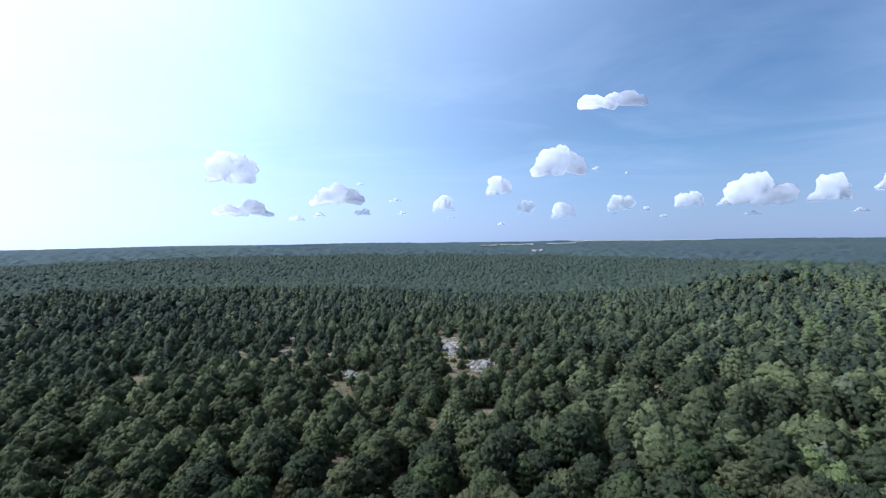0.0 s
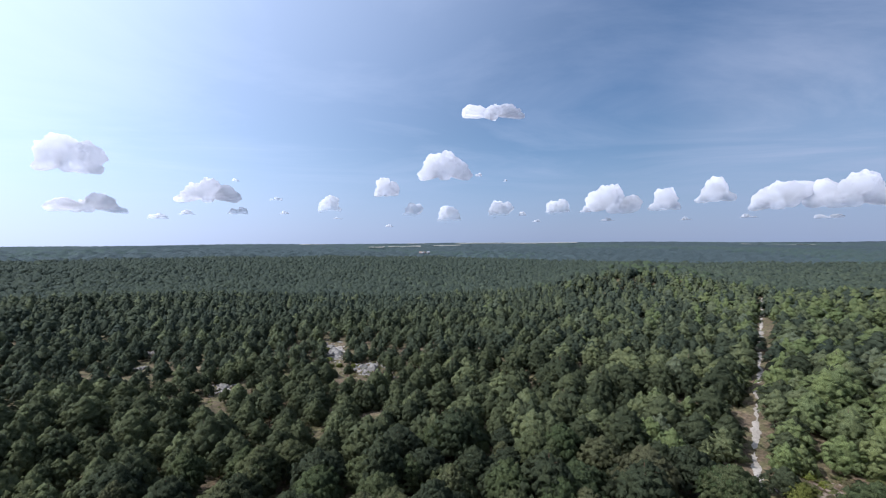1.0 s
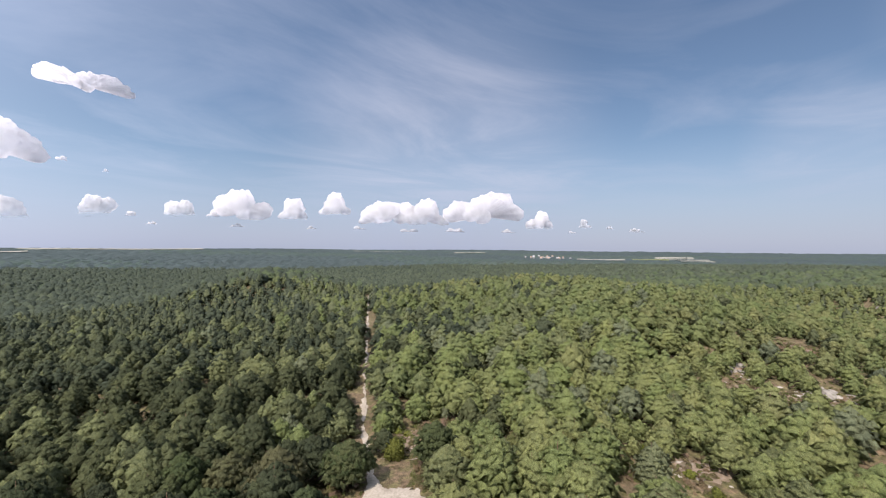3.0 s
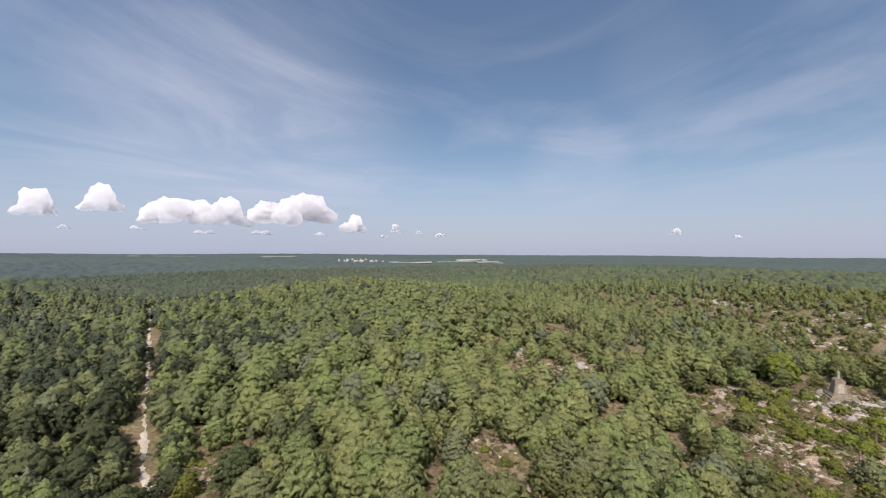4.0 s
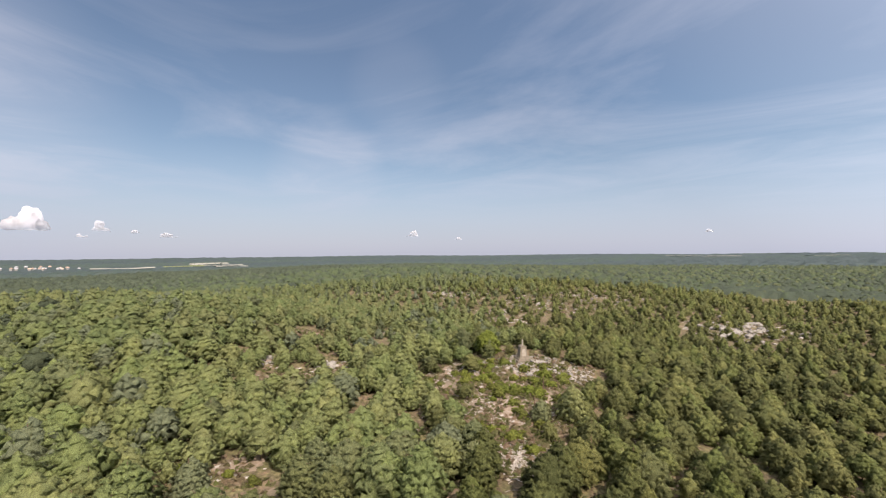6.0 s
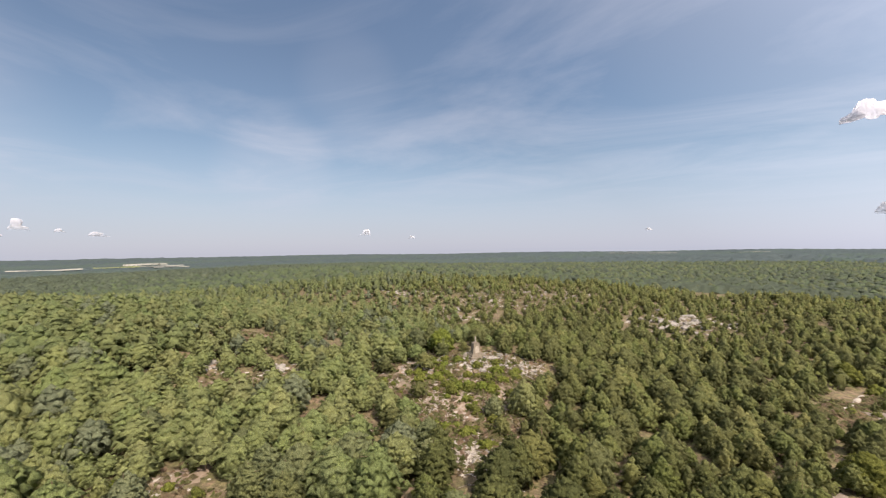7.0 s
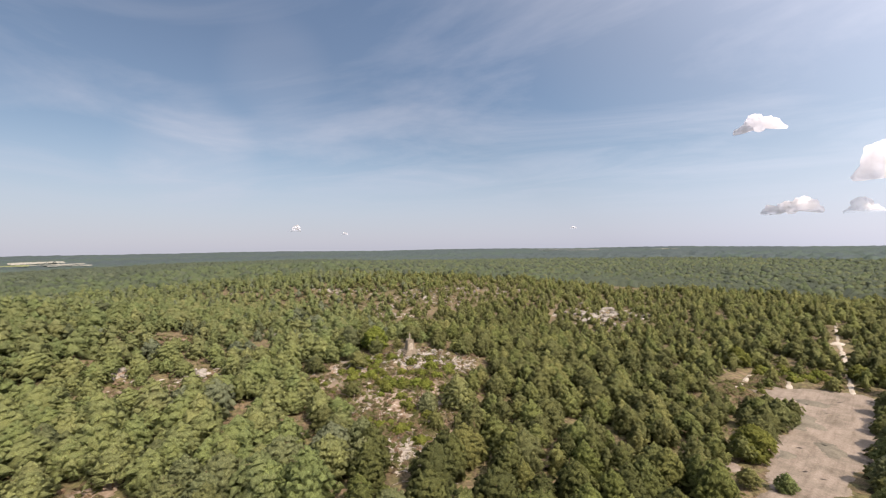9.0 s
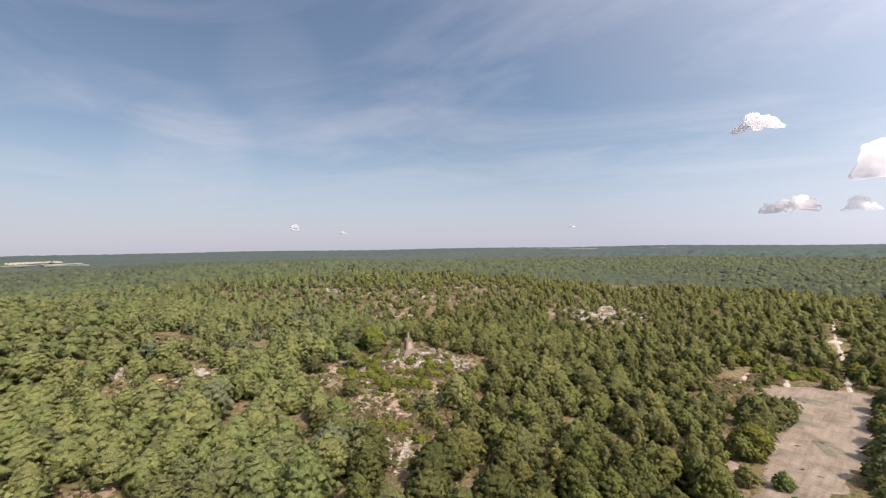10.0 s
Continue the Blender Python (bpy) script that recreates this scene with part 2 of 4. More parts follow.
# ---- building helpers ----
def mesh_from(name, verts, tris, mats, index=None, tint=None, normals=None):
    """A mesh from arrays of corners and triangles."""
    verts, tris = np.asarray(verts, np.float32), np.asarray(tris, np.int32)
    me = bpy.data.meshes.new(name)
    me.vertices.add(len(verts))
    me.vertices.foreach_set("co", verts.ravel())
    me.loops.add(tris.size)
    me.loops.foreach_set("vertex_index", tris.ravel())
    me.polygons.add(len(tris))
    me.polygons.foreach_set("loop_start", np.arange(0, tris.size, 3, dtype=np.int32))
    for m in mats:
        me.materials.append(m)
    if index is not None:
        me.polygons.foreach_set("material_index", np.asarray(index, np.int32))
    if tint is not None:
        me.attributes.new("tint", "FLOAT", "POINT").data.foreach_set("value", np.asarray(tint, np.float32))
    me.update(calc_edges=True)
    me.validate()
    if normals is not None:
        me.attributes.new("custom_normal", "FLOAT_VECTOR", "POINT").data.foreach_set("vector", np.asarray(normals, np.float32).ravel())
    return me


def part(name, bm, mat, parent, label=""):
    me = bpy.data.meshes.new(name)
    bm.to_mesh(me)
    bm.free()
    me.materials.append(mat)
    ob = new(name, me)
    ob.parent = parent
    return tagged(ob, label)


def thing(name, place, label, category, group="", kind="", turn=0.0):
    ob = new(name)
    ob.matrix_world = pose(*place, 0, 0, turn)
    ob.empty_display_size = 0.2
    return tagged(ob, label, category, group, kind)


def thing_mesh(name, me, m, label, category, group="", kind=""):
    ob = new(name, me)
    ob.matrix_world = m
    return tagged(ob, label, category, group, kind)


# ---- the lie of the land ----
def polar(az, d):
    """A plan point from a bearing in degrees clockwise from +y and a distance."""
    return d * math.sin(radians(az)), d * math.cos(radians(az))

# bearing, distance, height, half-width across, half-width along the bearing
HILLS = [(129.0, 160, 11.5, 26, 24), (88, 205, 13, 60, 58), (74, 330, 17, 78, 75), (62, 420, 3, 80, 80), (122, 480, 13, 150, 110), (38.5, 490, 26, 62, 55), (40, 900, -22, 240, 200), (14, 600, -12, 130, 140),
         (110, 780, 18, 300, 220), (0, 520, -10, 260, 200), (-35, 420, 9, 140, 60), (-30, 680, -9, 250, 120), (68, 720, -12, 160, 180),
         (150, 700, 6, 200, 200), (-25, 1500, 16, 500, 300), (165, 1400, 18, 500, 300), (20, 2300, 14, 700, 300)]


def ground_z(x, y):
    x, y = np.asarray(x, float), np.asarray(y, float)
    z = 1.2 * np.sin(x / 37 + 1) * np.sin(y / 43 + 2) + 0.5 * np.sin(x / 13 + y / 19)
    r = np.hypot(x, y)
    z = z + np.clip((r - 700) / 1500, 0, 1) * 7 * np.sin(x / 410 + 0.6) * np.sin(y / 530 + 1.1)
    for az, d, h, across, along in HILLS:
        cx, cy = polar(az, d)
        ux, uy = cx / d, cy / d
        a = (x - cx) * ux + (y - cy) * uy
        b = (x - cx) * uy - (y - cy) * ux
        z = z + h * np.exp(-(a / along) ** 2 / 2 - (b / across) ** 2 / 2)
    return z


def near_line(x, y, pts):
    """Distance of plan points from a line of corners."""
    best = np.full(np.shape(x), 1e9)
    for (ax, ay), (bx, by) in zip(pts, pts[1:]):
        ux, uy = bx - ax, by - ay
        s = np.clip(((x - ax) * ux + (y - ay) * uy) / (ux * ux + uy * uy), 0, 1)
        best = np.minimum(best, np.hypot(x - ax - s * ux, y - ay - s * uy))
    return best


TRACK = [polar(*p) for p in ((54.0, 74), (53.3, 82), (52.2, 90), (51.5, 102), (51.1, 116), (51.3, 138), (51.4, 167), (51.5, 212), (51.6, 270), (51.7, 420))]
LANE = [(12.5, -184), (14.5, -200), (16, -213), (20, -243), (23, -263), (30, -330)]
SPUR = [(28, -182), (29.5, -190), (31, -202)]
SPUR_LEFT = [polar(*p) for p in ((167.9, 193), (167.3, 181), (166.3, 170))]
SPUR_JOIN = [polar(*p) for p in ((167.3, 181), (167.8, 172), (168.9, 164), (170.5, 166))]
CLEARING = [(36, -171), (30, -182), (20, -187), (11, -189), (5, -181), (5.5, -160), (6, -140), (8.5, -120), (10, -105), (10, -86),
            (18.5, -86), (19, -103), (20.5, -114), (22.8, -128), (22, -139), (21, -150), (26, -163)]


def inside(x, y, poly):
    hit = np.zeros(np.shape(x), bool)
    for (ax, ay), (bx, by) in zip(poly, poly[1:] + poly[:1]):
        cross = (ay > y) != (by > y)
        with np.errstate(divide="ignore", invalid="ignore"):
            hit ^= cross & (x < (bx - ax) * (y - ay) / (by - ay) + ax)
    return hit


# open ground: bearing, distance, half-width across and along the bearing, share of trees left
OPEN = [(128, 142, 12, 11, 0.0), (121, 140, 14, 11, 0.04), (134, 139, 8, 10, 0.0), (126, 121, 14, 17, 0.05), (127.5, 100, 8, 12, 0.08), (128, 88, 6, 7, 0.1), (120, 130, 12, 10, 0.06), (133, 127, 8, 10, 0.08), (54, 74, 9, 12, 0.0), (48, 80, 5, 6, 0.1),
        (1.0, 194, 5, 27, 0.0), (5.4, 166, 7, 17, 0.06), (-11.8, 156, 4, 15, 0.2), (-20, 204, 7, 20, 0.3), (55.5, 84, 8, 8, 0), (92.2, 96, 7, 11, 0.03), (96, 82.8, 5, 7, 0.1),
        (96, 89, 5, 6, 0.1), (62, 109.2, 6, 6, 0.1), (57.5, 104, 6.5, 10, 0.05), (44.2, 83, 5, 8, 0.0), (126, 270, 18, 30, 0.66),
        (129.5, 325, 44, 50, 0.72), (137, 365, 40, 48, 0.70), (110, 202.8, 6, 22, 0.6), (152.6, 282, 34, 44, 0.40), (175, 98, 5, 12, 0.0), (156, 460, 20, 50, 0.3),
        (118, 345, 34, 44, 0.7), (108, 370.2, 26, 40, 0.7), (95, 163, 6, 14, 0.5), (103, 157.2, 8, 14, 0.5), (101, 195.2, 8, 22, 0.6), (98.8, 148, 9, 8, 0.12), (171.5, 192, 9, 6, 0.55), (175.2, 252, 6, 16, 0.0), (167.0, 162, 5.5, 15, 0.03), (172.5, 204, 11, 9, 0.06), (166.0, 160, 4.5, 13, 0.05), (171, 118, 5, 12, 0.0)]


def tree_chance(x, y):
    """1 in closed wood, less in the open, 0 on sand."""
    keep = np.ones(np.shape(x))
    for az, d, across, along, left in OPEN:
        cx, cy = polar(az, d)
        a = ((x - cx) * cx + (y - cy) * cy) / d
        b = ((x - cx) * cy - (y - cy) * cx) / d
        keep = np.where((a / along) ** 2 + (b / across) ** 2 < 1, np.minimum(keep, left), keep)
    keep = np.where(near_line(x, y, TRACK) < 3.2, 0, keep)
    keep = np.where((near_line(x, y, LANE) < 1.8) | (near_line(x, y, SPUR) < 2.5) | (near_line(x, y, SPUR_LEFT) < 4.5) | (near_line(x, y, SPUR_JOIN) < 3.5), 0, keep)
    keep = np.where(inside(x, y, CLEARING), 0, keep)
    return keep


def build_ground():
    rings = np.concatenate([np.geomspace(12, 500, 130), np.geomspace(515, 5200, 45)])
    turns = np.radians(np.arange(0, 360, 1.2))
    n, k = len(rings), len(turns)
    x, y = np.outer(rings, np.sin(turns)), np.outer(rings, np.cos(turns))
    z = ground_z(x, y)
    v = np.stack([x, y, z], -1).reshape(-1, 3)
    i, j = np.meshgrid(np.arange(n - 1), np.arange(k), indexing="ij")
    a, b, c, d = i * k + j, i * k + (j + 1) % k, (i + 1) * k + (j + 1) % k, (i + 1) * k + j
    tris = np.concatenate([np.stack([a, c, b], -1).reshape(-1, 3), np.stack([a, d, c], -1).reshape(-1, 3)])
    fan = np.stack([np.full(k, n * k), np.arange(k), (np.arange(k) + 1) % k], -1)[:, [0, 2, 1]]
    v = np.concatenate([v, [[0, 0, float(ground_z(0, 0))]]])
    me = mesh_from("ground", v, np.concatenate([tris, fan]), [floor_mat])
    tagged(new("ground", me), "sandy forest floor with needle litter and heather", "ground", kind="structure")


def drape(name, mask, box, step, mat, lift, label, category, kind="structure"):
    """A sheet that follows the ground wherever mask(x, y) is above 0, with a ragged, feathered edge."""
    x0, y0, x1, y1 = box
    xs, ys = np.arange(x0, x1 + step, step), np.arange(y0, y1 + step, step)
    gx, gy = np.meshgrid(xs, ys, indexing="ij")
    jit = np.random.default_rng(3).uniform(-0.4, 0.4, (2,) + gx.shape) * step
    gx, gy = gx + jit[0], gy + jit[1]
    m = mask(gx, gy)
    z = ground_z(gx, gy) + np.where(m > 0, lift * np.clip(m / 0.6, 0.3, 1), -0.15)
    v = np.stack([gx, gy, z], -1).reshape(-1, 3)
    k = len(ys)
    i, j = np.meshgrid(np.arange(len(xs) - 1), np.arange(k - 1), indexing="ij")
    a, b, c, d = i * k + j, (i + 1) * k + j, (i + 1) * k + j + 1, i * k + j + 1
    tris = np.concatenate([np.stack([a, b, c], -1).reshape(-1, 3), np.stack([a, c, d], -1).reshape(-1, 3)])
    good = (m.ravel()[tris] > 0).any(1)
    used, back = np.unique(tris[good], return_inverse=True)
    me = mesh_from(name, v[used], back.reshape(-1, 3), [mat])
    return tagged(new(name, me), label, category, kind=kind)


def wobble(x, y, s):
    return np.sin(x / s + 1.3 * np.sin(y / s * 0.8)) * 0.6 + np.sin(y / s * 1.7 + x / s * 0.6) * 0.4


build_ground()
drape("road", lambda x, y: 0.6 + np.clip((92 - np.hypot(x, y)) * 0.3, 0, 3.4) + 0.75 * wobble(x, y, 3.1) + 0.35 * wobble(y, x, 1.2) - near_line(x, y, TRACK),
      (40, 30, 340, 270), 0.7, track_mat, 0.12, "narrow pale sandy forest track between the pines", "track")
drape("sand_clearing", lambda x, y: np.where(inside(x, y, CLEARING), 1, -1) * near_line(x, y, CLEARING + CLEARING[:1]) + 0.6 + 1.0 * wobble(x, y, 2.3),
      (0, -196, 42, -80), 0.7, sand_mat, 0.12, "wide bare clearing of pale trodden sand", "sand")
drape("forest_lane", lambda x, y: 0.7 - near_line(x, y, LANE) + 0.35 * wobble(x, y, 2.3), (8, -335, 36, -180), 0.5, track_mat, 0.2, "narrow pale sandy lane leading off between pines", "track")
drape("sandy_spur", lambda x, y: 0.75 - near_line(x, y, SPUR) + 0.4 * wobble(x, y, 1.9), (22, -208, 38, -178), 0.5, track_mat, 0.2, "short pale sandy track from the clearing", "track")
drape("sandy_path", lambda x, y: 0.6 - np.minimum(near_line(x, y, SPUR_LEFT), near_line(x, y, SPUR_JOIN) + 0.15) + 0.4 * wobble(x, y, 1.9), (24, -192, 46, -158), 0.4, track_mat, 0.2,
      "forked pale sandy path beside the clearing", "path")


FOOTPATH = [(123, 95), (121, 92), (118, 88.5), (114, 85), (111, 82)]
drape("footpath", lambda x, y: 0.3 - near_line(x, y, FOOTPATH) + 0.15 * wobble(x, y, 1.1), (106, 78, 128, 99), 0.35, sand_mat, 0.10, "short pale footpath winding between pines", "path")


def patch(az, d, across, along):
    cx, cy = polar(az, d)
    ux, uy = cx / d, cy / d

    def mask(x, y):
        a, b = (x - cx) * ux + (y - cy) * uy, (x - cx) * uy - (y - cy) * ux
        return 1 - np.sqrt((a / along) ** 2 + (b / across) ** 2) + 0.3 * wobble(x, y, 1.7)
    r = max(across, along) * 1.5
    return mask, (cx - r, cy - r, cx + r, cy + r)


for i, (az, d, across, along, mat, label) in enumerate([
        (56.3, 81, 5.5, 4.5, track_mat, "patch of pale trodden sand beside the track"), (92.3, 104, 6.5, 4, bare_mat, "patch of bare reddish earth"), (96.5, 90, 5, 3, bare_mat, "patch of bare reddish earth"),
        (62, 111, 5, 4, bare_mat, "patch of bare brown earth"), (57.5, 107, 4, 6, bare_mat, "patch of bare brown earth"),
        (44.0, 85, 1.8, 4.5, track_mat, "patch of pale bare sand"), (119, 144, 9, 7, bare_mat, "patch of dry reddish heather and earth"),
        (127, 134, 7, 7, bare_mat, "patch of dry reddish heather and earth"), (134.8, 111, 4, 5, bare_mat, "patch of bare reddish earth"),
        (101, 203.2, 5, 5, bare_mat, "patch of bare reddish earth"), (1.0, 200, 2.6, 9, sand_mat, "strip of pale sand among rocks"),
        (172.4, 152, 4.5, 8, moss_mat, "patch of dull moss on the sand"), (170.9, 124, 2.2, 3.5, moss_mat, "patch of dull moss on the sand"),
        (175.0, 262, 2.4, 4.5, track_mat, "pale sandy widening of the lane"), (174.5, 135, 3, 5, moss_mat, "patch of dull moss on the sand"), (173.2, 172, 5, 3.5, moss_mat, "patch of dull moss on the sand"),
        (126, 129, 10, 15, bare_mat, "slope of dry reddish heather and earth"), (131.5, 131, 6, 10, bare_mat, "slope of dry reddish heather and earth"), (120, 137, 11, 8, bare_mat, "slope of dry reddish heather and earth"),
        (155.5, 150, 4.5, 1.6, track_mat, "strip of pale sand between pines"), (165.5, 111, 2.5, 3, sand_mat, "patch of pale bare sand"),
        (95.5, 169, 5, 4, bare_mat, "patch of bare reddish earth"), (98.8, 153, 8, 3.5, bare_mat, "patch of bare reddish earth")]):
    mask, box = patch(az, d, across, along)
    drape("bare_patch", mask, box, 0.7, mat, (0.22 if mat is moss_mat else 0.10) + 0.012 * i, label, "bare ground")


# ---- trees ----
def tuft(rng, at, r, k, tilt):
    """A low cushion of sprigs: a flattened, ragged star on k rim points, long and short by turns."""
    ang = np.arange(k) * 2 * math.pi / k + rng.uniform(0, 6) + rng.uniform(-0.2, 0.2, k)
    rad = r * rng.uniform(0.8, 1.2, k) * np.where(np.arange(k) % 2, 0.62, 1.15)
    rim = np.stack([np.cos(ang) * rad, np.sin(ang) * rad, rng.uniform(-0.35, 0.0, k) * r], -1)
    top = np.array([[rng.uniform(-0.2, 0.2) * r, rng.uniform(-0.2, 0.2) * r, r * rng.uniform(0.3, 0.65)]])
    v = np.concatenate([rim, top])
    slope = np.array(tilt) + rng.normal(0, 0.45, 2)
    v[:, 2] -= v[:, 0] * slope[0] + v[:, 1] * slope[1]
    f = [(i, (i + 1) % k, k) for i in range(k)]
    return v + at, np.array(f)


def spray(rng, at, r, rise, k, rings, tilt):
    """A clump of needles at a branch's end: a flat dome with a ragged rim; rings: 1 for a plain cap, 2 for a rounded one."""
    v, turn = [], rng.uniform(0, 6)
    for i in range(rings):
        rim = i == rings - 1
        a = np.arange(k) * 2 * math.pi / k + turn + 0.5 * i * math.pi / k + rng.uniform(-0.22, 0.22, k)
        rad = r * (rng.uniform(0.85, 1.2, k) * np.where(np.arange(k) % 2, 0.58, 1.22) if rim else rng.uniform(0.5, 0.7, k))
        z = r * (rng.uniform(-0.5, 0.05, k) if rim else rise * rng.uniform(0.6, 1.0, k))
        v.append(np.stack([np.cos(a) * rad, np.sin(a) * rad, z], -1))
    v.append(np.array([[rng.uniform(-0.2, 0.2) * r, rng.uniform(-0.2, 0.2) * r, r * rise * (rng.uniform(1.0, 1.4) if rings == 2 else rng.uniform(1.3, 1.8))]]))
    v = np.concatenate(v)
    n = v / np.array([r, r, r * max(rise, 0.3)]) ** 2 * r + np.array([0, 0, 0.35])
    v[:, 2] -= v[:, 0] * tilt[0] + v[:, 1] * tilt[1]
    f = []
    for j in range(k):
        q = (j + 1) % k
        if rings == 2:
            f += [(k + j, k + q, j), (k + q, q, j)]
        f.append((j, q, rings * k))
    return v + at, np.array(f), n / np.linalg.norm(n, axis=1, keepdims=True)


def crown(rng, height, radius, base, count, k, form="pine", rings=2):
    """About count clumps of needles on tiers of branches, inside an uneven envelope; narrower towards the top."""
    vs, fs, ns, n = [], [], [], 0
    lean = rng.uniform(-0.06, 0.06, 2)
    lobes, phase = rng.integers(2, 5), rng.uniform(0, 6)
    tiers = int(np.clip((height - base) / 1.15, 4, 7)) if count > 20 else 3
    span = height - base

    def reach(u, ang):
        env = radius * (1 - u ** 2.4) ** 0.62 * (0.72 + 0.28 * min(1, u / 0.22)) if form == "pine" else radius * math.sqrt(max(0.03, 1 - (1.7 * u - 0.7) ** 2))
        return env * (1 + 0.2 * math.sin(lobes * ang + phase + 4 * u) + 0.12 * math.sin((lobes + 3) * ang - phase + 11 * u))

    weight = np.array([reach((i + 0.5) / tiers, 0.0) + 0.35 * radius for i in range(tiers)])
    share = np.maximum(1, np.round(count * weight / weight.sum())).astype(int)
    grain = radius * (0.185 if count > 250 else 0.25 if count > 60 else 0.3 if count > 40 else 0.40 if count > 20 else 0.52)
    for i in range(tiers):
        level = (i + 0.35) / tiers
        start = rng.uniform(0, 6.28)
        for q in range(share[i]):
            ang = start + 2 * math.pi * (q + rng.uniform(-0.3, 0.3)) / share[i] * (2 if share[i] > 12 else 1)
            outer = q < share[i] * 0.62
            u = min(0.97, max(0.02, level + rng.uniform(-0.25, 0.25) / tiers + (0 if outer else 0.25 / tiers)))
            r = reach(u, ang) * (rng.uniform(0.78, 1.06) if outer else rng.uniform(0.3, 0.7))
            z = base + span * u * 0.94 - (0.06 * span if outer else 0)
            size = grain * rng.uniform(0.7, 1.25) * (1.08 - 0.35 * u)
            tilt = 0.38 * r / radius
            v, f, nv = spray(rng, np.array([math.cos(ang) * r + lean[0] * z, math.sin(ang) * r + lean[1] * z, z]), size, rng.uniform(0.4, 0.7), k, rings, (math.cos(ang) * tilt + rng.normal(0, 0.18), math.sin(ang) * tilt + rng.normal(0, 0.18)))
            vs.append(v)
            fs.append(f + n)
            ns.append(nv)
            n += len(v)
    v, f, nv = spray(rng, np.array([lean[0] * height, lean[1] * height, height * 0.95]), grain * 0.75, 0.8, k, rings, (0, 0))
    vs.append(v)
    fs.append(f + n)
    ns.append(nv)
    n += len(v)
    # the dense heart of the crown behind the clumps
    m, levels = (7, 4) if count > 90 else ((6, 3) if count > 30 else (5, 2))
    heart = []
    for i in range(levels):
        u = 0.06 + 0.72 * i / (levels - 1)
        a = np.arange(m) * 2 * math.pi / m + 0.4 * i
        env = np.array([reach(u, t) for t in a]) * 0.74 * rng.uniform(0.86, 1.1, m)
        z = base + span * u * 0.92 + rng.uniform(-0.05, 0.05, m) * span
        heart.append(np.stack([np.cos(a) * env + lean[0] * z, np.sin(a) * env + lean[1] * z, z], -1))
    heart.append(np.array([[lean[0] * height, lean[1] * height, base + span * 0.9]]))
    for i in range(levels):
        for j in range(m):
            p, q = n + i * m + j, n + i * m + (j + 1) % m
            fs.append(np.array([(p, q, q + m), (p, q + m, p + m)]) if i < levels - 1 else np.array([(p, q, n + levels * m)]))
    heart = np.concatenate(heart)
    ns.append(np.zeros_like(heart))
    v = np.concatenate(vs + [heart])
    # each clump keeps its own roundness, with some of that of the whole crown
    mid = base + 0.3 * span
    nv = np.stack([v[:, 0] / radius ** 2, v[:, 1] / radius ** 2, (v[:, 2] - mid) / (0.7 * span) ** 2], -1)
    nv = 0.9 * nv / np.maximum(np.linalg.norm(nv, axis=1, keepdims=True), 1e-6) + np.concatenate(ns) + rng.normal(0, 0.2, v.shape)
    return v, np.concatenate(fs), nv / np.maximum(np.linalg.norm(nv, axis=1, keepdims=True), 1e-6)


def trunk(rng, height, thick, sides, limbs):
    """A tapered, slightly bent stem with limbs."""
    vs, fs, n = [], [], 0

    def tube(pts, radii):
        nonlocal n
        a = np.arange(sides) * 2 * math.pi / sides
        for p, r in zip(pts, radii):
            vs.append(np.stack([p[0] + np.cos(a) * r, p[1] + np.sin(a) * r, np.full(sides, p[2])], -1))
        for i in range(len(pts) - 1):
            for j in range(sides):
                q, w = n + i * sides + j, n + i * sides + (j + 1) % sides
                fs.extend([(q, w, w + sides), (q, w + sides, q + sides)])
        n += sides * len(pts)
    bend = rng.uniform(-0.25, 0.25, 2)
    hs = [-0.3, 0.3, height * 0.4, height * 0.75, height * 0.97]
    tube([(bend[0] * (h / height) ** 2, bend[1] * (h / height) ** 2, h) for h in hs], [thick * 1.4, thick, thick * 0.75, thick * 0.45, 0.03])
    for _ in range(limbs):
        h, a, ln = height * rng.uniform(0.35, 0.85), rng.uniform(0, 6.28), rng.uniform(0.8, 2.2)
        tube([(0, 0, h), (math.cos(a) * ln, math.sin(a) * ln, h + ln * 0.35)], [thick * 0.3, 0.03])
    v = np.concatenate(vs)
    nv = v * np.array([1.0, 1.0, 0.0]) + np.array([1e-4, 0, 0])
    return v, np.array(fs), nv / np.linalg.norm(nv, axis=1, keepdims=True)


def tree_kind(seed, count, k, sides, limbs, form="pine", rings=2, low=(0.08, 0.2)):
    rng = np.random.default_rng(seed)
    h = rng.uniform(7.2, 9.6) if form == "pine" else rng.uniform(7.5, 9.0)
    r = rng.uniform(2.9, 3.9) if form == "pine" else rng.uniform(3.6, 4.4)
    return crown(rng, h, r, h * (rng.uniform(*low) if form == "pine" else 0.12), count, k, form, rings), trunk(rng, h, 0.17, sides, limbs)


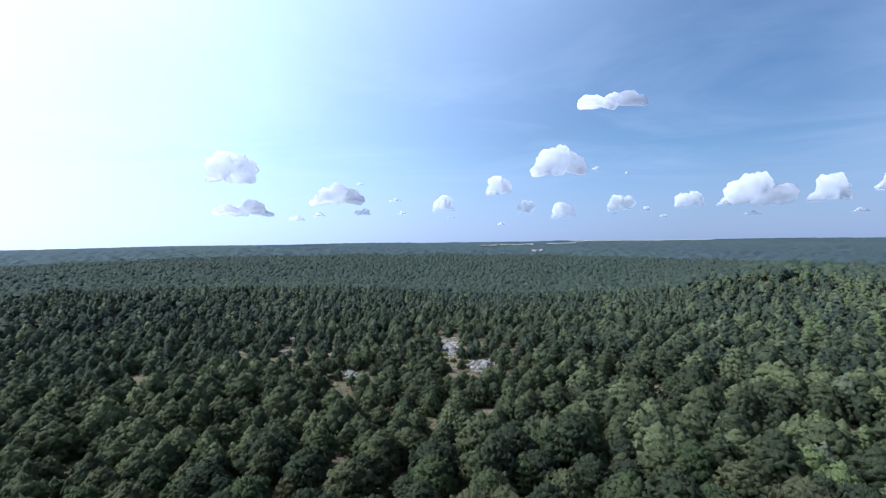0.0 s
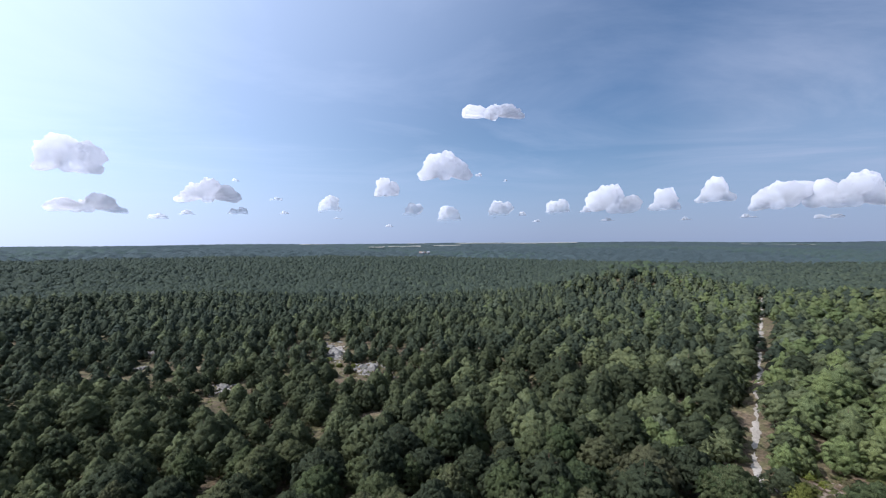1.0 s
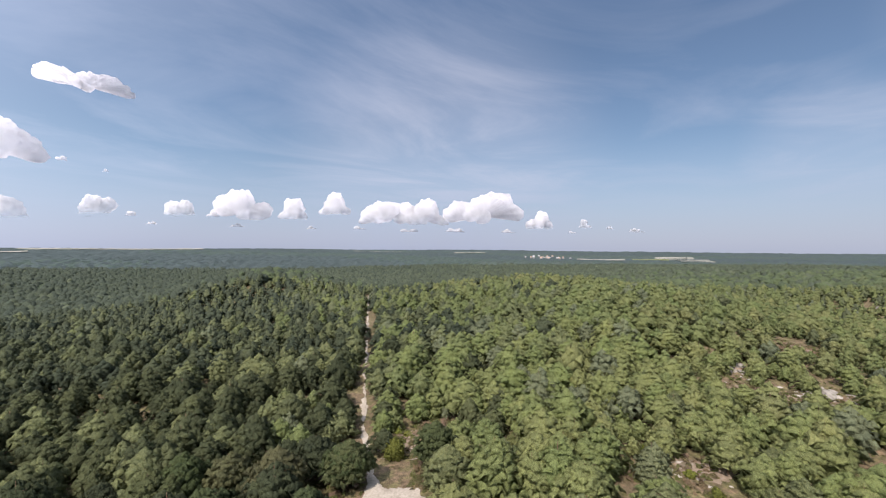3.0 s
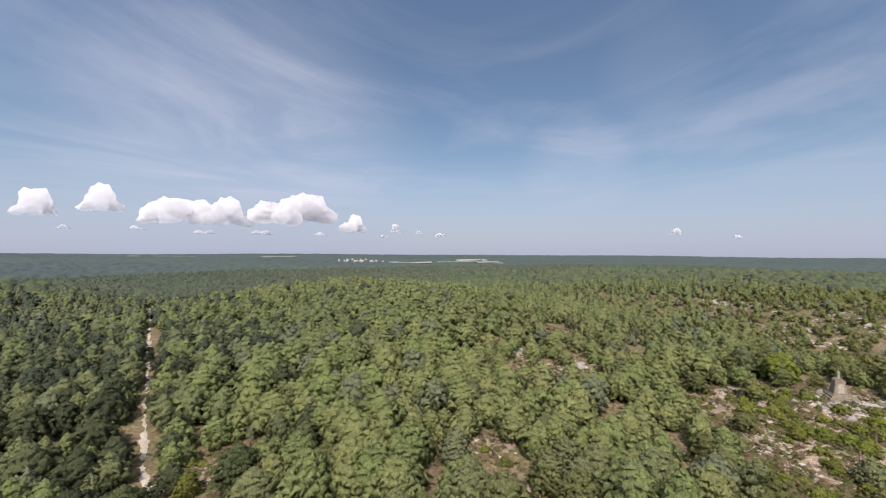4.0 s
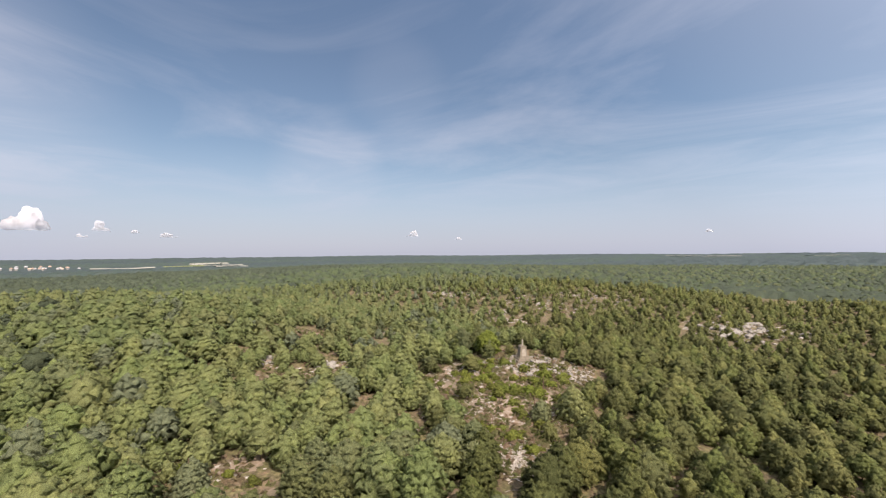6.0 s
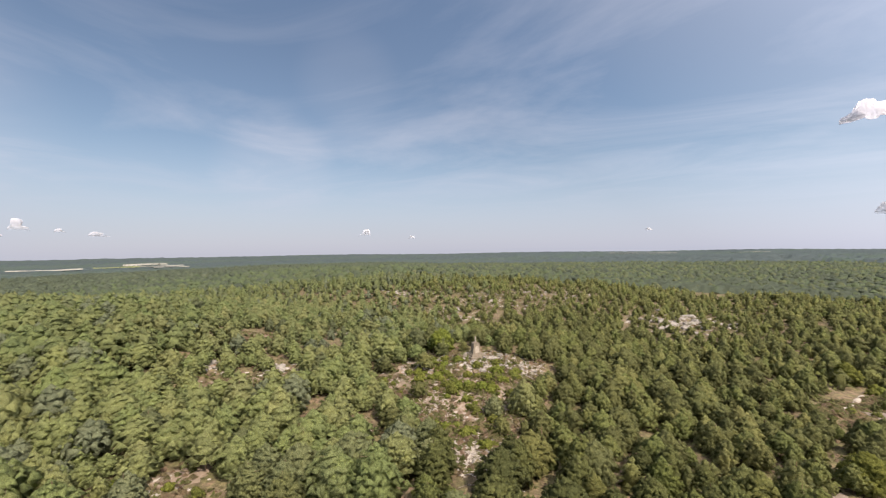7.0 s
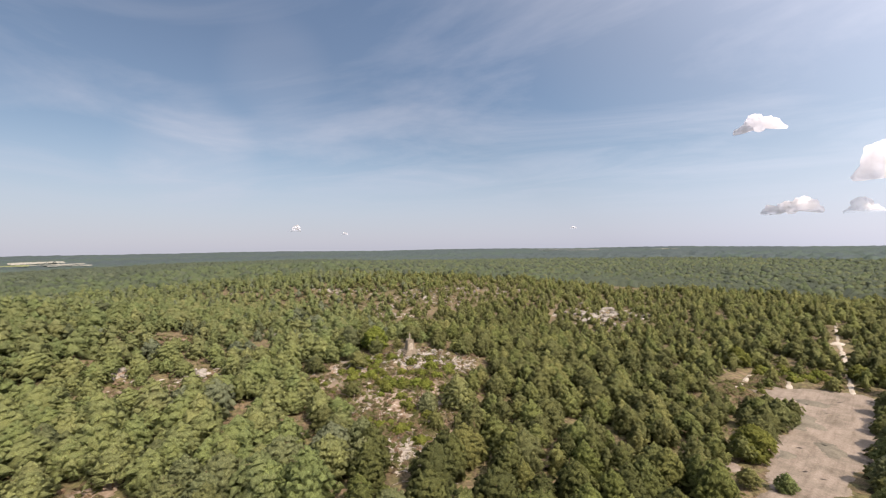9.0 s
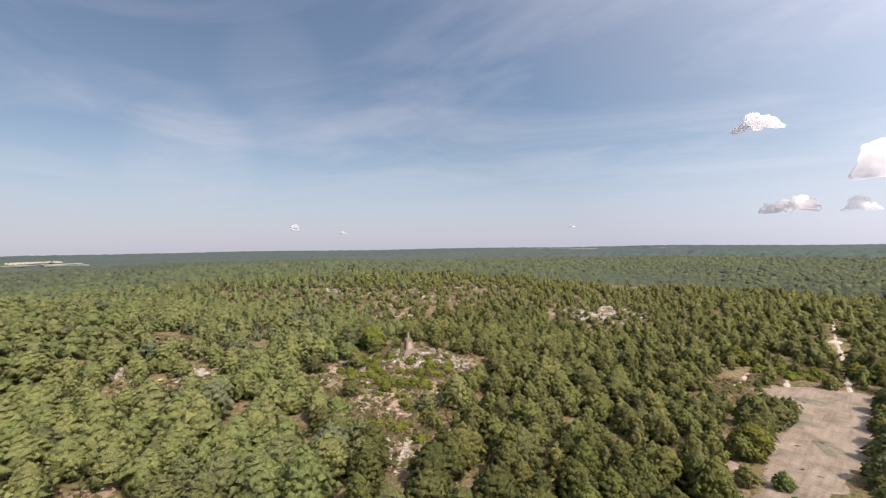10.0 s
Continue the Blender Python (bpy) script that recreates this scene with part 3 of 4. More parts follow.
def scatter(r0, r1, az0, az1, gap, seed):
    """Plan points on a jittered grid between two distances and bearings."""
    rng = np.random.default_rng(seed)
    g = np.arange(-1.42 * r1, 1.42 * r1, gap)
    u, v = np.meshgrid(g, g)
    u, v = u + 0.5 * gap * (np.arange(len(g)) % 2)[:, None], v
    u, v = u.ravel() + rng.uniform(-0.68, 0.68, u.size) * gap, v.ravel() + rng.uniform(-0.68, 0.68, u.size) * gap
    u, v = u + 0.8 * gap * np.sin(v / 17 + seed), v + 0.8 * gap * np.sin(u / 21 + 2 * seed)
    x, y = u * 0.82 - v * 0.57, u * 0.57 + v * 0.82
    d, az = np.hypot(x, y), np.degrees(np.arctan2(x, y))
    az = np.where(az < -100, az + 360, az)
    ok = (d >= r0) & (d < r1) & (az > az0) & (az < az1) & (rng.uniform(0, 1, x.size) < tree_chance(x, y) * (0.90 - 0.06 * np.sin(x / 23 + 2 * np.sin(y / 31)) - 0.17 * np.sin(x / 7.3 + 2.1 * np.sin(y / 9.1)) * np.sin(y / 6.1 + 1.7 * np.sin(x / 11.3))))
    return x[ok], y[ok], rng


def open_share(x, y):
    """How stunted the trees are: the rocky slopes carry smaller pines."""
    s = np.zeros(np.shape(x))
    for az, d, across, along, _ in OPEN:
        cx, cy = polar(az, d)
        s = np.maximum(s, np.exp(-(np.hypot(x - cx, y - cy) / (1.7 * max(across, along))) ** 2))
    return s


def old_stand(x, y):
    """1 in the old dark pines on one side of the track and beyond the sand, 0 in the young light ones."""
    az, d = np.degrees(np.arctan2(x, y)), np.hypot(x, y)
    az = np.where(az < -100, az + 360, az)
    left = np.clip((51.3 - az) / (1.5 + np.clip(d - 170, 0, 400) / 20), 0, 1) * np.clip(1 - (az - 10) / 120, 0.55, 1) * (1 - 0.2 * np.exp(-((az - 39) / 9) ** 2 - ((d - 470) / 110) ** 2))
    left = np.maximum(left, 0.36 * np.clip((80 - az) / 25, 0, 1) * np.clip((az - 40) / 10, 0, 1))
    return np.maximum(left, 0.62 * np.clip((az - 126) / 16, 0, 1)) * np.clip((1500 - d) / 500, 0.5, 1)


def hill_share(x, y):
    """1 on the near hill, whose pines are old and broad, 0 away from it."""
    cx, cy = polar(86, 185)
    return np.exp(-((x - cx) ** 2 + (y - cy) ** 2) / (2 * 75.0 ** 2))


def wood(name, kinds, pts, label, grow=(0.55, 1.3), mat=None):
    """A whole stretch of wood as one mesh, from a few kinds of trees turned and scaled at random."""
    x, y, rng = pts
    n = len(x)
    z = ground_z(x, y)
    size = rng.uniform(*grow, n) * (1 - 0.4 * open_share(x, y)) * (1 + 0.28 * hill_share(x, y))
    wide = size * rng.uniform(0.85, 1.2, n)
    ang, pick = rng.uniform(0, 6.283, n), rng.integers(0, len(kinds), n)
    drift = 0.5 + 0.28 * np.sin(x / 61 + 2 * np.sin(y / 83)) + 0.2 * np.sin(y / 37 + x / 90)
    tint = np.clip(0.6 * rng.uniform(0, 1, n) + 0.4 * drift, 0, 1)
    left = y > -20
    dark = (rng.uniform(0, 1, n) < old_stand(x, y)) & left
    odd = rng.uniform(0, 1, n)
    tint = np.where(dark, 0.2 * tint ** 1.3, 0.36 - 0.13 * np.where(left, old_stand(x, y), 0) + 0.56 * tint * (1 - 0.6 * old_stand(x, y)) - np.where(left, 0, 0.44 * old_stand(x, y)))
    tint = np.where(odd < 0.09, np.where(dark, 0.42, np.where(odd < 0.06, 1.0, 0.2)), tint)
    # haze put into the colour: tint sinks with distance from the eye
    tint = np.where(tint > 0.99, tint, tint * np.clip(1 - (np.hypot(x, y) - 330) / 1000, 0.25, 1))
    size = size * (1 + 0.06 * old_stand(x, y))
    size, wide = (v * np.where(np.degrees(np.arctan2(x, y)) > 122, 0.86, 1.0) for v in (size, wide))
    wide = wide * (1.24 - 0.12 * old_stand(x, y)) * np.where(np.hypot(x, y) > 450, 1.02, 1.0)
    south = (np.degrees(np.arctan2(x, y)) % 360 > rng.uniform(114, 132, n)) & (y < 0)
    tint = np.where(south, np.clip(0.15 + 0.75 * rng.uniform(0, 1, n) - 0.12 * drift, 0, 0.9), tint)
    vs, fs, mi, ti, ns, base = [], [], [], [], [], 0
    for q, ((cv, cf, cn), tr) in enumerate(kinds):
        v0, f0, m0, n0 = cv, cf, np.zeros(len(cf)), cn
        if tr is not None:
            v0, f0 = np.concatenate([cv, tr[0]]), np.concatenate([cf, tr[1] + len(cv)])
            m0, n0 = np.concatenate([m0, np.ones(len(tr[1]))]), np.concatenate([cn, tr[2]])
        w = np.where(pick == q)[0]
        if not len(w):
            continue
        c, s = np.cos(ang[w])[:, None], np.sin(ang[w])[:, None]
        px = (v0[:, 0] * c - v0[:, 1] * s) * wide[w][:, None] + x[w][:, None]
        py = (v0[:, 0] * s + v0[:, 1] * c) * wide[w][:, None] + y[w][:, None]
        pz = v0[:, 2] * size[w][:, None] + z[w][:, None]
        vs.append(np.stack([px, py, pz], -1).reshape(-1, 3))
        ns.append(np.stack([n0[:, 0] * c - n0[:, 1] * s, n0[:, 0] * s + n0[:, 1] * c, n0[:, 2] + 0 * c], -1).reshape(-1, 3))
        fs.append((f0[None] + (np.arange(len(w)) * len(v0))[:, None, None] + base).reshape(-1, 3))
        mi.append(np.where((m0[None] == 0) & south[w][:, None], 2, m0[None]).ravel())
        ti.append(np.repeat(tint[w], len(v0)))
        base += len(w) * len(v0)
    me = mesh_from(name, np.concatenate(vs), np.concatenate(fs), [mat or needles_wood, bark, mat if mat is needles_far_haze else needles_south], np.concatenate(mi), np.concatenate(ti), np.concatenate(ns))
    return tagged(new(name, me), label, "wood", kind="stuff")


AZ0, AZ1 = -49, 183
mid_kinds = [(tree_kind(40 + i, 28, 6, 3, 0, rings=1)[0], None) for i in range(10)]
thin_kinds = [(tree_kind(50 + i, 9, 4, 3, 0, rings=1)[0], None) for i in range(10)]


def far_crown(seed):
    """A crown far off: a lopsided, knobbly cap of a few faces."""
    rng = np.random.default_rng(seed)
    k, v, f = 5, [], []
    turn = rng.uniform(0, 6)
    for z, r in ((2.6, 3.3), (6.6, 2.7)):
        turn = turn + rng.uniform(0.2, 0.6)
        a = np.arange(k) * 2 * math.pi / k + turn
        rad = r * rng.uniform(0.65, 1.3, k)
        v.append(np.stack([np.cos(a) * rad, np.sin(a) * rad, z + rng.uniform(-0.9, 0.9, k)], -1))
    v = np.concatenate(v + [np.array([[rng.uniform(-0.8, 0.8), rng.uniform(-0.8, 0.8), rng.uniform(8.2, 9.4)]])])
    for i in range(k):
        q = (i + 1) % k
        f += [(i, q, k + q), (i, k + q, k + i), (k + i, k + q, 2 * k)]
    nv = v * np.array([1, 1, 0.6]) - np.array([0, 0, 1.5]) + rng.normal(0, 0.6, v.shape) + np.array([0, 0, 1.5])
    return v, np.array(f), nv / np.linalg.norm(nv, axis=1, keepdims=True)


far_kinds = [(far_crown(80 + i), None) for i in range(10)]
close_kinds = [tree_kind(20 + i, 105, 6, 3, 1, rings=1, low=(0.08, 0.2) if i < 5 else (0.25, 0.4)) for i in range(8)]


def plant_near():
    """The pines close under the camera, each one a tree of its own."""
    kinds = []
    for i in range(9):
        (cv, cf, cn), (tv, tf, _) = tree_kind(60 + i, 330, 6, 5, 5, rings=1)
        kinds.append([mesh_from("crown", cv, cf, [m], normals=cn) for m in (needles_thing, needles_olive)] + [mesh_from("trunk", tv, tf, [bark])])
        (cv, cf, cn), (tv, tf, _) = tree_kind(90 + i, 300, 6, 5, 8, rings=1, low=(0.28, 0.42))
        kinds[-1] += [mesh_from("crown", cv, cf, [needles_dark], normals=cn), mesh_from("trunk", tv, tf, [bark])]
    x, y, rng = scatter(61, 98, AZ0, AZ1, 5.9, 5)
    for px, py in zip(x, y):
        young, olive, t, old, stem = kinds[rng.integers(0, len(kinds))]
        dark = float(old_stand(px, py)) > rng.uniform(0.12, 0.5) and py > -20
        south = math.degrees(math.atan2(px, py)) > rng.uniform(112, 130) or px < 0 and py < 0
        c = old if dark else olive if south or float(old_stand(px, py)) > 0.35 else young
        t = stem if dark else t
        if not dark and rng.uniform() < (0.05 if south else 0.22):
            continue
        s = rng.uniform(0.7, 1.3) if dark else rng.uniform(0.75, 1.25)
        wide = 1.0 if dark or south else 1.1 + 0.25 * float(hill_share(px, py))
        root = thing("pine_tree", (px, py, float(ground_z(px, py))), "dark green old pine in dense shady wood" if dark else "olive-green bushy pine in open sandy wood" if south else "light olive-green bushy pine in dense wood", "tree", "pines of the forest", turn=rng.uniform(0, 360))
        root.scale = (s * wide * rng.uniform(0.9, 1.12), s * wide * rng.uniform(0.9, 1.12), s)
        for nm, me in (("trunk", t), ("crown", c)):
            ob = new(nm, me)
            ob.parent = root
    return len(x)


plant_near()
wood("pine_wood_close", close_kinds, scatter(98, 175, AZ0, AZ1, 5.5, 6), "dense green pine wood on sandy ground", (0.5, 1.18))
wood("young_pines", mid_kinds, scatter(92, 190, 132, AZ1, 7.4, 31), "slim young pines filling the gaps of the wood", (0.45, 0.95))
wood("young_pines", thin_kinds, scatter(190, 300, 132, AZ1, 7.4, 32), "slim young pines filling the gaps of the wood", (0.5, 0.95))
wood("pine_wood_slope", mid_kinds, scatter(175, 290, AZ0, AZ1, 5.4, 9), "dense green pine wood on rolling ground", (0.45, 1.05), needles_slope)
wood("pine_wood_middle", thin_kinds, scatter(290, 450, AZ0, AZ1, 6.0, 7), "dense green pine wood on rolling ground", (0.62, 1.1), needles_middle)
wood("pine_wood_far", far_kinds, scatter(450, 1120, AZ0, AZ1, 8.2, 8), "distant pine wood on rolling hills", (0.8, 1.12), needles_far_haze)


def far_canopy(name, label, first, last, count, high, rough, mat, share):
    """The closed canopy of far woods, as one rough sheet."""
    rng = np.random.default_rng(12)
    rings, turns = np.geomspace(first, last, count), np.radians(np.arange(AZ0 - 1, AZ1 + 1, 0.36))
    n, k = len(rings), len(turns)
    d = rings[:, None] * (1 + rng.uniform(-0.005, 0.005, (n, k)))
    t = turns[None] + np.radians(rng.uniform(-0.1, 0.1, (n, k)))
    x, y = d * np.sin(t), d * np.cos(t)
    z = ground_z(x, y) + high + rng.uniform(-rough, rough, (n, k))
    z[0] -= high
    v = np.stack([x, y, z], -1).reshape(-1, 3)
    i, j = np.meshgrid(np.arange(n - 1), np.arange(k - 1), indexing="ij")
    a, b, c, e = i * k + j, i * k + j + 1, (i + 1) * k + j + 1, (i + 1) * k + j
    tris = np.concatenate([np.stack([a, c, b], -1).reshape(-1, 3), np.stack([a, e, c], -1).reshape(-1, 3)])
    tint = 0.42 * (1 - 0.5 * old_stand(x, y).ravel()) * np.clip(0.5 + 0.3 * np.sin(x / 160 + np.sin(y / 240)) + rng.uniform(-0.3, 0.3, x.shape), 0, 1).ravel()
    me = mesh_from(name, v, tris, [mat], None, tint * share)
    tagged(new(name, me), label, "wood", kind="stuff")


wood("pine_wood_below", close_kinds, scatter(0, 26, -100, 260, 6.0, 14), "dense green pine wood on sandy ground", (0.6, 1.1))
wood("pine_wood_below", mid_kinds, scatter(26, 57, -100, 260, 6.6, 15), "dense green pine wood on sandy ground", (0.6, 1.1))
wood("pine_wood_behind", far_kinds, scatter(58, 420, AZ1, 260, 9.5, 16), "dense green pine wood on sandy ground", (0.8, 1.2), needles_far_haze)
wood("pine_wood_behind", far_kinds, scatter(58, 420, -100, AZ0, 9.5, 17), "dense green pine wood on sandy ground", (0.8, 1.2), needles_far_haze)
far_canopy("forest_to_the_skyline", "forest canopy running flat to the skyline", 1090, 5050, 90, 8.5, 4.2, needles_skyline_haze, 2)
far_canopy("closed_canopy", "dense lower canopy of the distant pine wood", 455, 1120, 42, 4.6, 1.4, needles_far_haze, 2.2)


# ---- clouds ----
def cloud_material(name):
    """White vapour that lets light through; the vertex value 'tint' says how thin it is."""
    m, t, b = material(name, 1.0)
    b.inputs["Base Color"].default_value = (0.92, 0.91, 0.93, 1)
    b.inputs["Specular IOR Level"].default_value = 0
    thin = t.nodes.new("ShaderNodeBsdfTranslucent")
    thin.inputs["Color"].default_value = (0.93, 0.92, 0.94, 1)
    # the knobs of the heaped heads
    bump_node(t, b, noise_node(t, 0.018, 3, rough=0.5), 0.6, 30.0)
    both = t.nodes.new("ShaderNodeMixShader")
    both.inputs[0].default_value = 0.84
    wire(t, b.outputs[0], both.inputs[1])
    wire(t, thin.outputs[0], both.inputs[2])
    at = t.nodes.new("ShaderNodeAttribute")
    at.attribute_name = "tint"
    fray = ramp_node(t, noise_node(t, 0.009, 3, rough=0.5), [(0.32, (0.0,) * 3), (0.68, (0.24,) * 3)])
    total = t.nodes.new("ShaderNodeMath")
    total.operation, total.use_clamp = "ADD", True
    wire(t, at.outputs["Fac"], total.inputs[0])
    wire(t, fray, total.inputs[1])
    clear = t.nodes.new("ShaderNodeBsdfTransparent")
    veil = t.nodes.new("ShaderNodeMixShader")
    wire(t, total.outputs[0], veil.inputs[0])
    wire(t, both.outputs[0], veil.inputs[1])
    wire(t, clear.outputs[0], veil.inputs[2])
    wire(t, veil.outputs[0], t.nodes["Material Output"].inputs[0])
    return m


cloud_mat = cloud_material("cloud_vapour")


def ball(level):
    bm = bmesh.new()
    bmesh.ops.create_icosphere(bm, subdivisions=level, radius=1)
    v = np.array([p.co[:] for p in bm.verts])
    f = np.array([[p.index for p in q.verts] for q in bm.faces])
    bm.free()
    return v, f


BALL3, BALL4, BALL5 = ball(3), ball(4), ball(5)


def cloud(az, el, wide, high, seed, thin=0.0):
    """A heaped cloud: one skin over many round heads, and a flat foot that melts into the haze."""
    rng = np.random.default_rng(seed)
    d = 4300.0
    w, h = d * radians(wide) * 0.44, d * radians(high) * 0.86
    deep = 0.36 * w
    peaks = [(rng.uniform(-0.7, 0.7), rng.uniform(0.55, 1.0), rng.uniform(0.22, 0.45)) for _ in range(2 + int(wide / 2))]
    peaks[0] = (rng.uniform(-0.35, 0.35), 1.0, 0.4)
    heads = []
    big = int(np.clip(6 + 1.6 * wide, 7, 22))
    for q in range(big):
        x = -0.84 + 1.68 * (q + rng.uniform(0.15, 0.85)) / big
        top = max(0.42 * (1 - x ** 4) + 0.05, max(p * math.exp(-((x - c) / s) ** 2) for c, p, s in peaks))
        r = h * rng.uniform(0.24, 0.36) * (0.45 + 0.55 * top)
        z = max(0.3 * r, top * h - r)
        y = rng.uniform(-0.35, 0.35) * deep
        heads.append((x * w, y, z, r))
        for _ in range(12):
            t, e = rng.uniform(0, 6.28), rng.uniform(-0.1, 1.2)
            heads.append((x * w + r * math.cos(t) * math.cos(e) * 0.98, y + r * math.sin(t) * math.cos(e) * 0.98, z + r * math.sin(e) * 0.94, r * rng.uniform(0.16, 0.38)))
    heads = np.array(heads)
    grid, faces = BALL5 if wide > 6 else BALL4
    # the skin: along each way from the middle, out to the farthest head, in a space squeezed to the cloud's own proportions
    squeeze = np.array([w, deep, h])
    middle = np.array([0.0, 0.0, 0.3 * h])
    rays = grid * squeeze / np.linalg.norm(grid * squeeze, axis=1, keepdims=True)
    b = rays @ (heads[:, :3] - middle).T
    c = ((heads[:, :3] - middle) ** 2).sum(1) - heads[:, 3] ** 2
    root = b * b - c
    reach = np.where(root > 0, b + np.sqrt(np.maximum(root, 0)), 0)
    out, owner = reach.max(1), reach.argmax(1)
    out = np.maximum(out, 0.28 * h)
    core = rays * out[:, None] + middle
    fine = np.array([noise.fractal(Vector(p / (0.2 * h)) + Vector((seed, 0, 0)), 0.8, 2.1, 3) for p in core])
    core = core + rays * (fine * 0.03 * h)[:, None]
    puff = (core - heads[owner, :3]) / heads[owner, 3:]
    puff = puff / np.maximum(np.linalg.norm(puff, axis=1, keepdims=True), 1e-6) + 0.7 * rays + np.array([0, 0, 0.65])
    puff = puff / np.linalg.norm(puff, axis=1, keepdims=True)
    core[:, 2] = np.where(core[:, 2] < 0.06 * h, 0.06 * h + (core[:, 2] - 0.06 * h) * 0.25, core[:, 2])
    foot = np.clip(1 - core[:, 2] / (0.5 * h), 0, 1)
    melt = float(np.clip(1.2 - 0.13 * (el - 3), 0.2, 1.2))
    tint = -0.24 + 2.9 * thin + melt * foot ** 1.5
    me = mesh_from("cloud", core, faces, [cloud_mat], None, np.clip(tint, -0.3, 0.99), puff)
    x, y = polar(az, d)
    z = EYE[2] + d * math.tan(radians(el - 0.25)) - h * 0.5
    thing_mesh("cloud", me, pose(x, y, z, 0, 0, -az), "thin hazy scrap of white cloud" if thin else "white heaped fair-weather cloud with a soft pale foot", "cloud", "clouds")


# bearing, height over the skyline, width, depth, all in degrees
HEAPS = [(22.0, 16.3, 10.4, 2.4), (15.5, 9.8, 7.6, 4.5), (7.8, 7.1, 3.2, 3.0), (-25.4, 8.9, 6.4, 4.4), (-24.0, 4.2, 8.5, 2.4),
         (-13.2, 6.0, 8.0, 3.3), (36.8, 5.0, 6.8, 4.3), (42.3, 4.8, 3.7, 3.2), (47.5, 5.6, 4.0, 3.3), (53.0, 4.6, 5.6, 3.6),
         (58.6, 4.7, 8.2, 4.0), (66.6, 5.2, 12.6, 4.9), (74.0, 3.7, 3.6, 2.7), (168.9, 12.7, 5.8, 2.3), (171.5, 3.9, 6.8, 2.1), (178.2, 7.6, 4.2, 4.2)]
SCRAPS = [(-10.0, 3.8, 3.0, 1.2), (0.6, 4.8, 2.9, 2.9), (11.2, 4.1, 2.7, 2.4), (16.1, 3.5, 3.4, 3.0), (22.8, 4.1, 3.3, 2.8), (30.2, 4.2, 3.4, 2.5),
          (79.6, 3.1, 1.8, 1.6), (85.6, 2.3, 2.4, 0.8), (113.8, 2.6, 1.8, 1.3), (119.9, 2.0, 1.3, 0.6), (176.9, 3.5, 3.4, 2.2), (149.5, 2.4, 1.1, 0.5),
          (-5.8, 5.4, 2.2, 0.6), (-4.8, 3.7, 1.4, 0.6), (-15.2, 3.5, 2.2, 0.8), (-10.2, 7.5, 1.2, 0.5), (20.0, 8.7, 1.2, 0.6), (1.7, 3.1, 1.8, 0.4), (8.2, 2.1, 1.6, 0.6),
          (25.6, 3.5, 1.2, 0.8), (23.5, 7.9, 0.7, 0.4), (27.5, 2.6, 1.6, 0.5), (36.0, 2.6, 2.4, 0.7), (44.5, 2.5, 1.8, 0.6), (50.5, 2.6, 2.2, 0.7), (57.0, 2.3, 3.0, 0.7), (63.0, 2.4, 3.6, 0.8), (70.0, 2.3, 2.6, 0.7), (-18.0, 3.0, 2.6, 1.0), (33.4, 3.9, 1.6, 1.2), (78.0, 2.2, 1.4, 0.5), (82.5, 2.7, 1.2, 0.6)]
for i, row in enumerate(HEAPS):
    cloud(*row, 100 + i)
for i, row in enumerate(SCRAPS):
    cloud(*row, 140 + i, 0.18)


# ---- rocks, shrubs and single trees ----
def boulder_meshes():
    out = []
    for i in range(7):
        v, f = BALL3
        rng = np.random.default_rng(300 + i)
        bump = np.array([noise.fractal(Vector(p * 0.9) + Vector((i * 5.3, 0, 0)), 1.0, 2.0, 4) for p in v])
        w = v * (1 + 0.45 * bump)[:, None]
        for _ in range(5):
            n = rng.normal(size=3)
            n /= np.linalg.norm(n)
            cut = rng.uniform(0.55, 0.8)
            over = np.maximum(w @ n - cut, 0)
            w = w - over[:, None] * n * 0.9
        shape = (1.0, rng.uniform(0.6, 0.9), rng.uniform(0.5, 0.75)) if i < 4 else (1.5, 0.5, 0.32)
        out.append(mesh_from("boulder", w * np.array(shape), f, [rock_mat]))
        out[-1].polygons.foreach_set("use_smooth", np.zeros(len(f), bool))
    return out


BOULDERS = boulder_meshes()


FAR_ROCKS = []


def outcrop(az, d, count, across, along, small, large, seed, slabs=False):
    rng = np.random.default_rng(seed)
    cx, cy = polar(az, d)
    ux, uy = cx / d, cy / d
    for q in range(count):
        a, b = rng.normal(0, 0.45) * along, rng.normal(0, 0.45) * across
        x, y = cx + a * ux + b * uy, cy + a * uy - b * ux
        s = small + (large - small) * rng.uniform(0, 1) ** 2
        me = BOULDERS[rng.integers(4, 7)] if slabs and rng.uniform() < 0.7 else BOULDERS[rng.integers(0, 4)]
        if d > 230:
            FAR_ROCKS.append((x, y, s, rng.uniform(0, 6.28)))
            continue
        ob = thing_mesh("boulder", me, pose(x, y, float(ground_z(x, y)) + s * 0.15, rng.uniform(-15, 15), rng.uniform(-15, 15), rng.uniform(0, 360)),
                        "weathered pale grey sandstone boulder on the sandy slope", "rock", "sandstone boulders")
        ob.scale = (s, s, s * rng.uniform(0.8, 1.2))


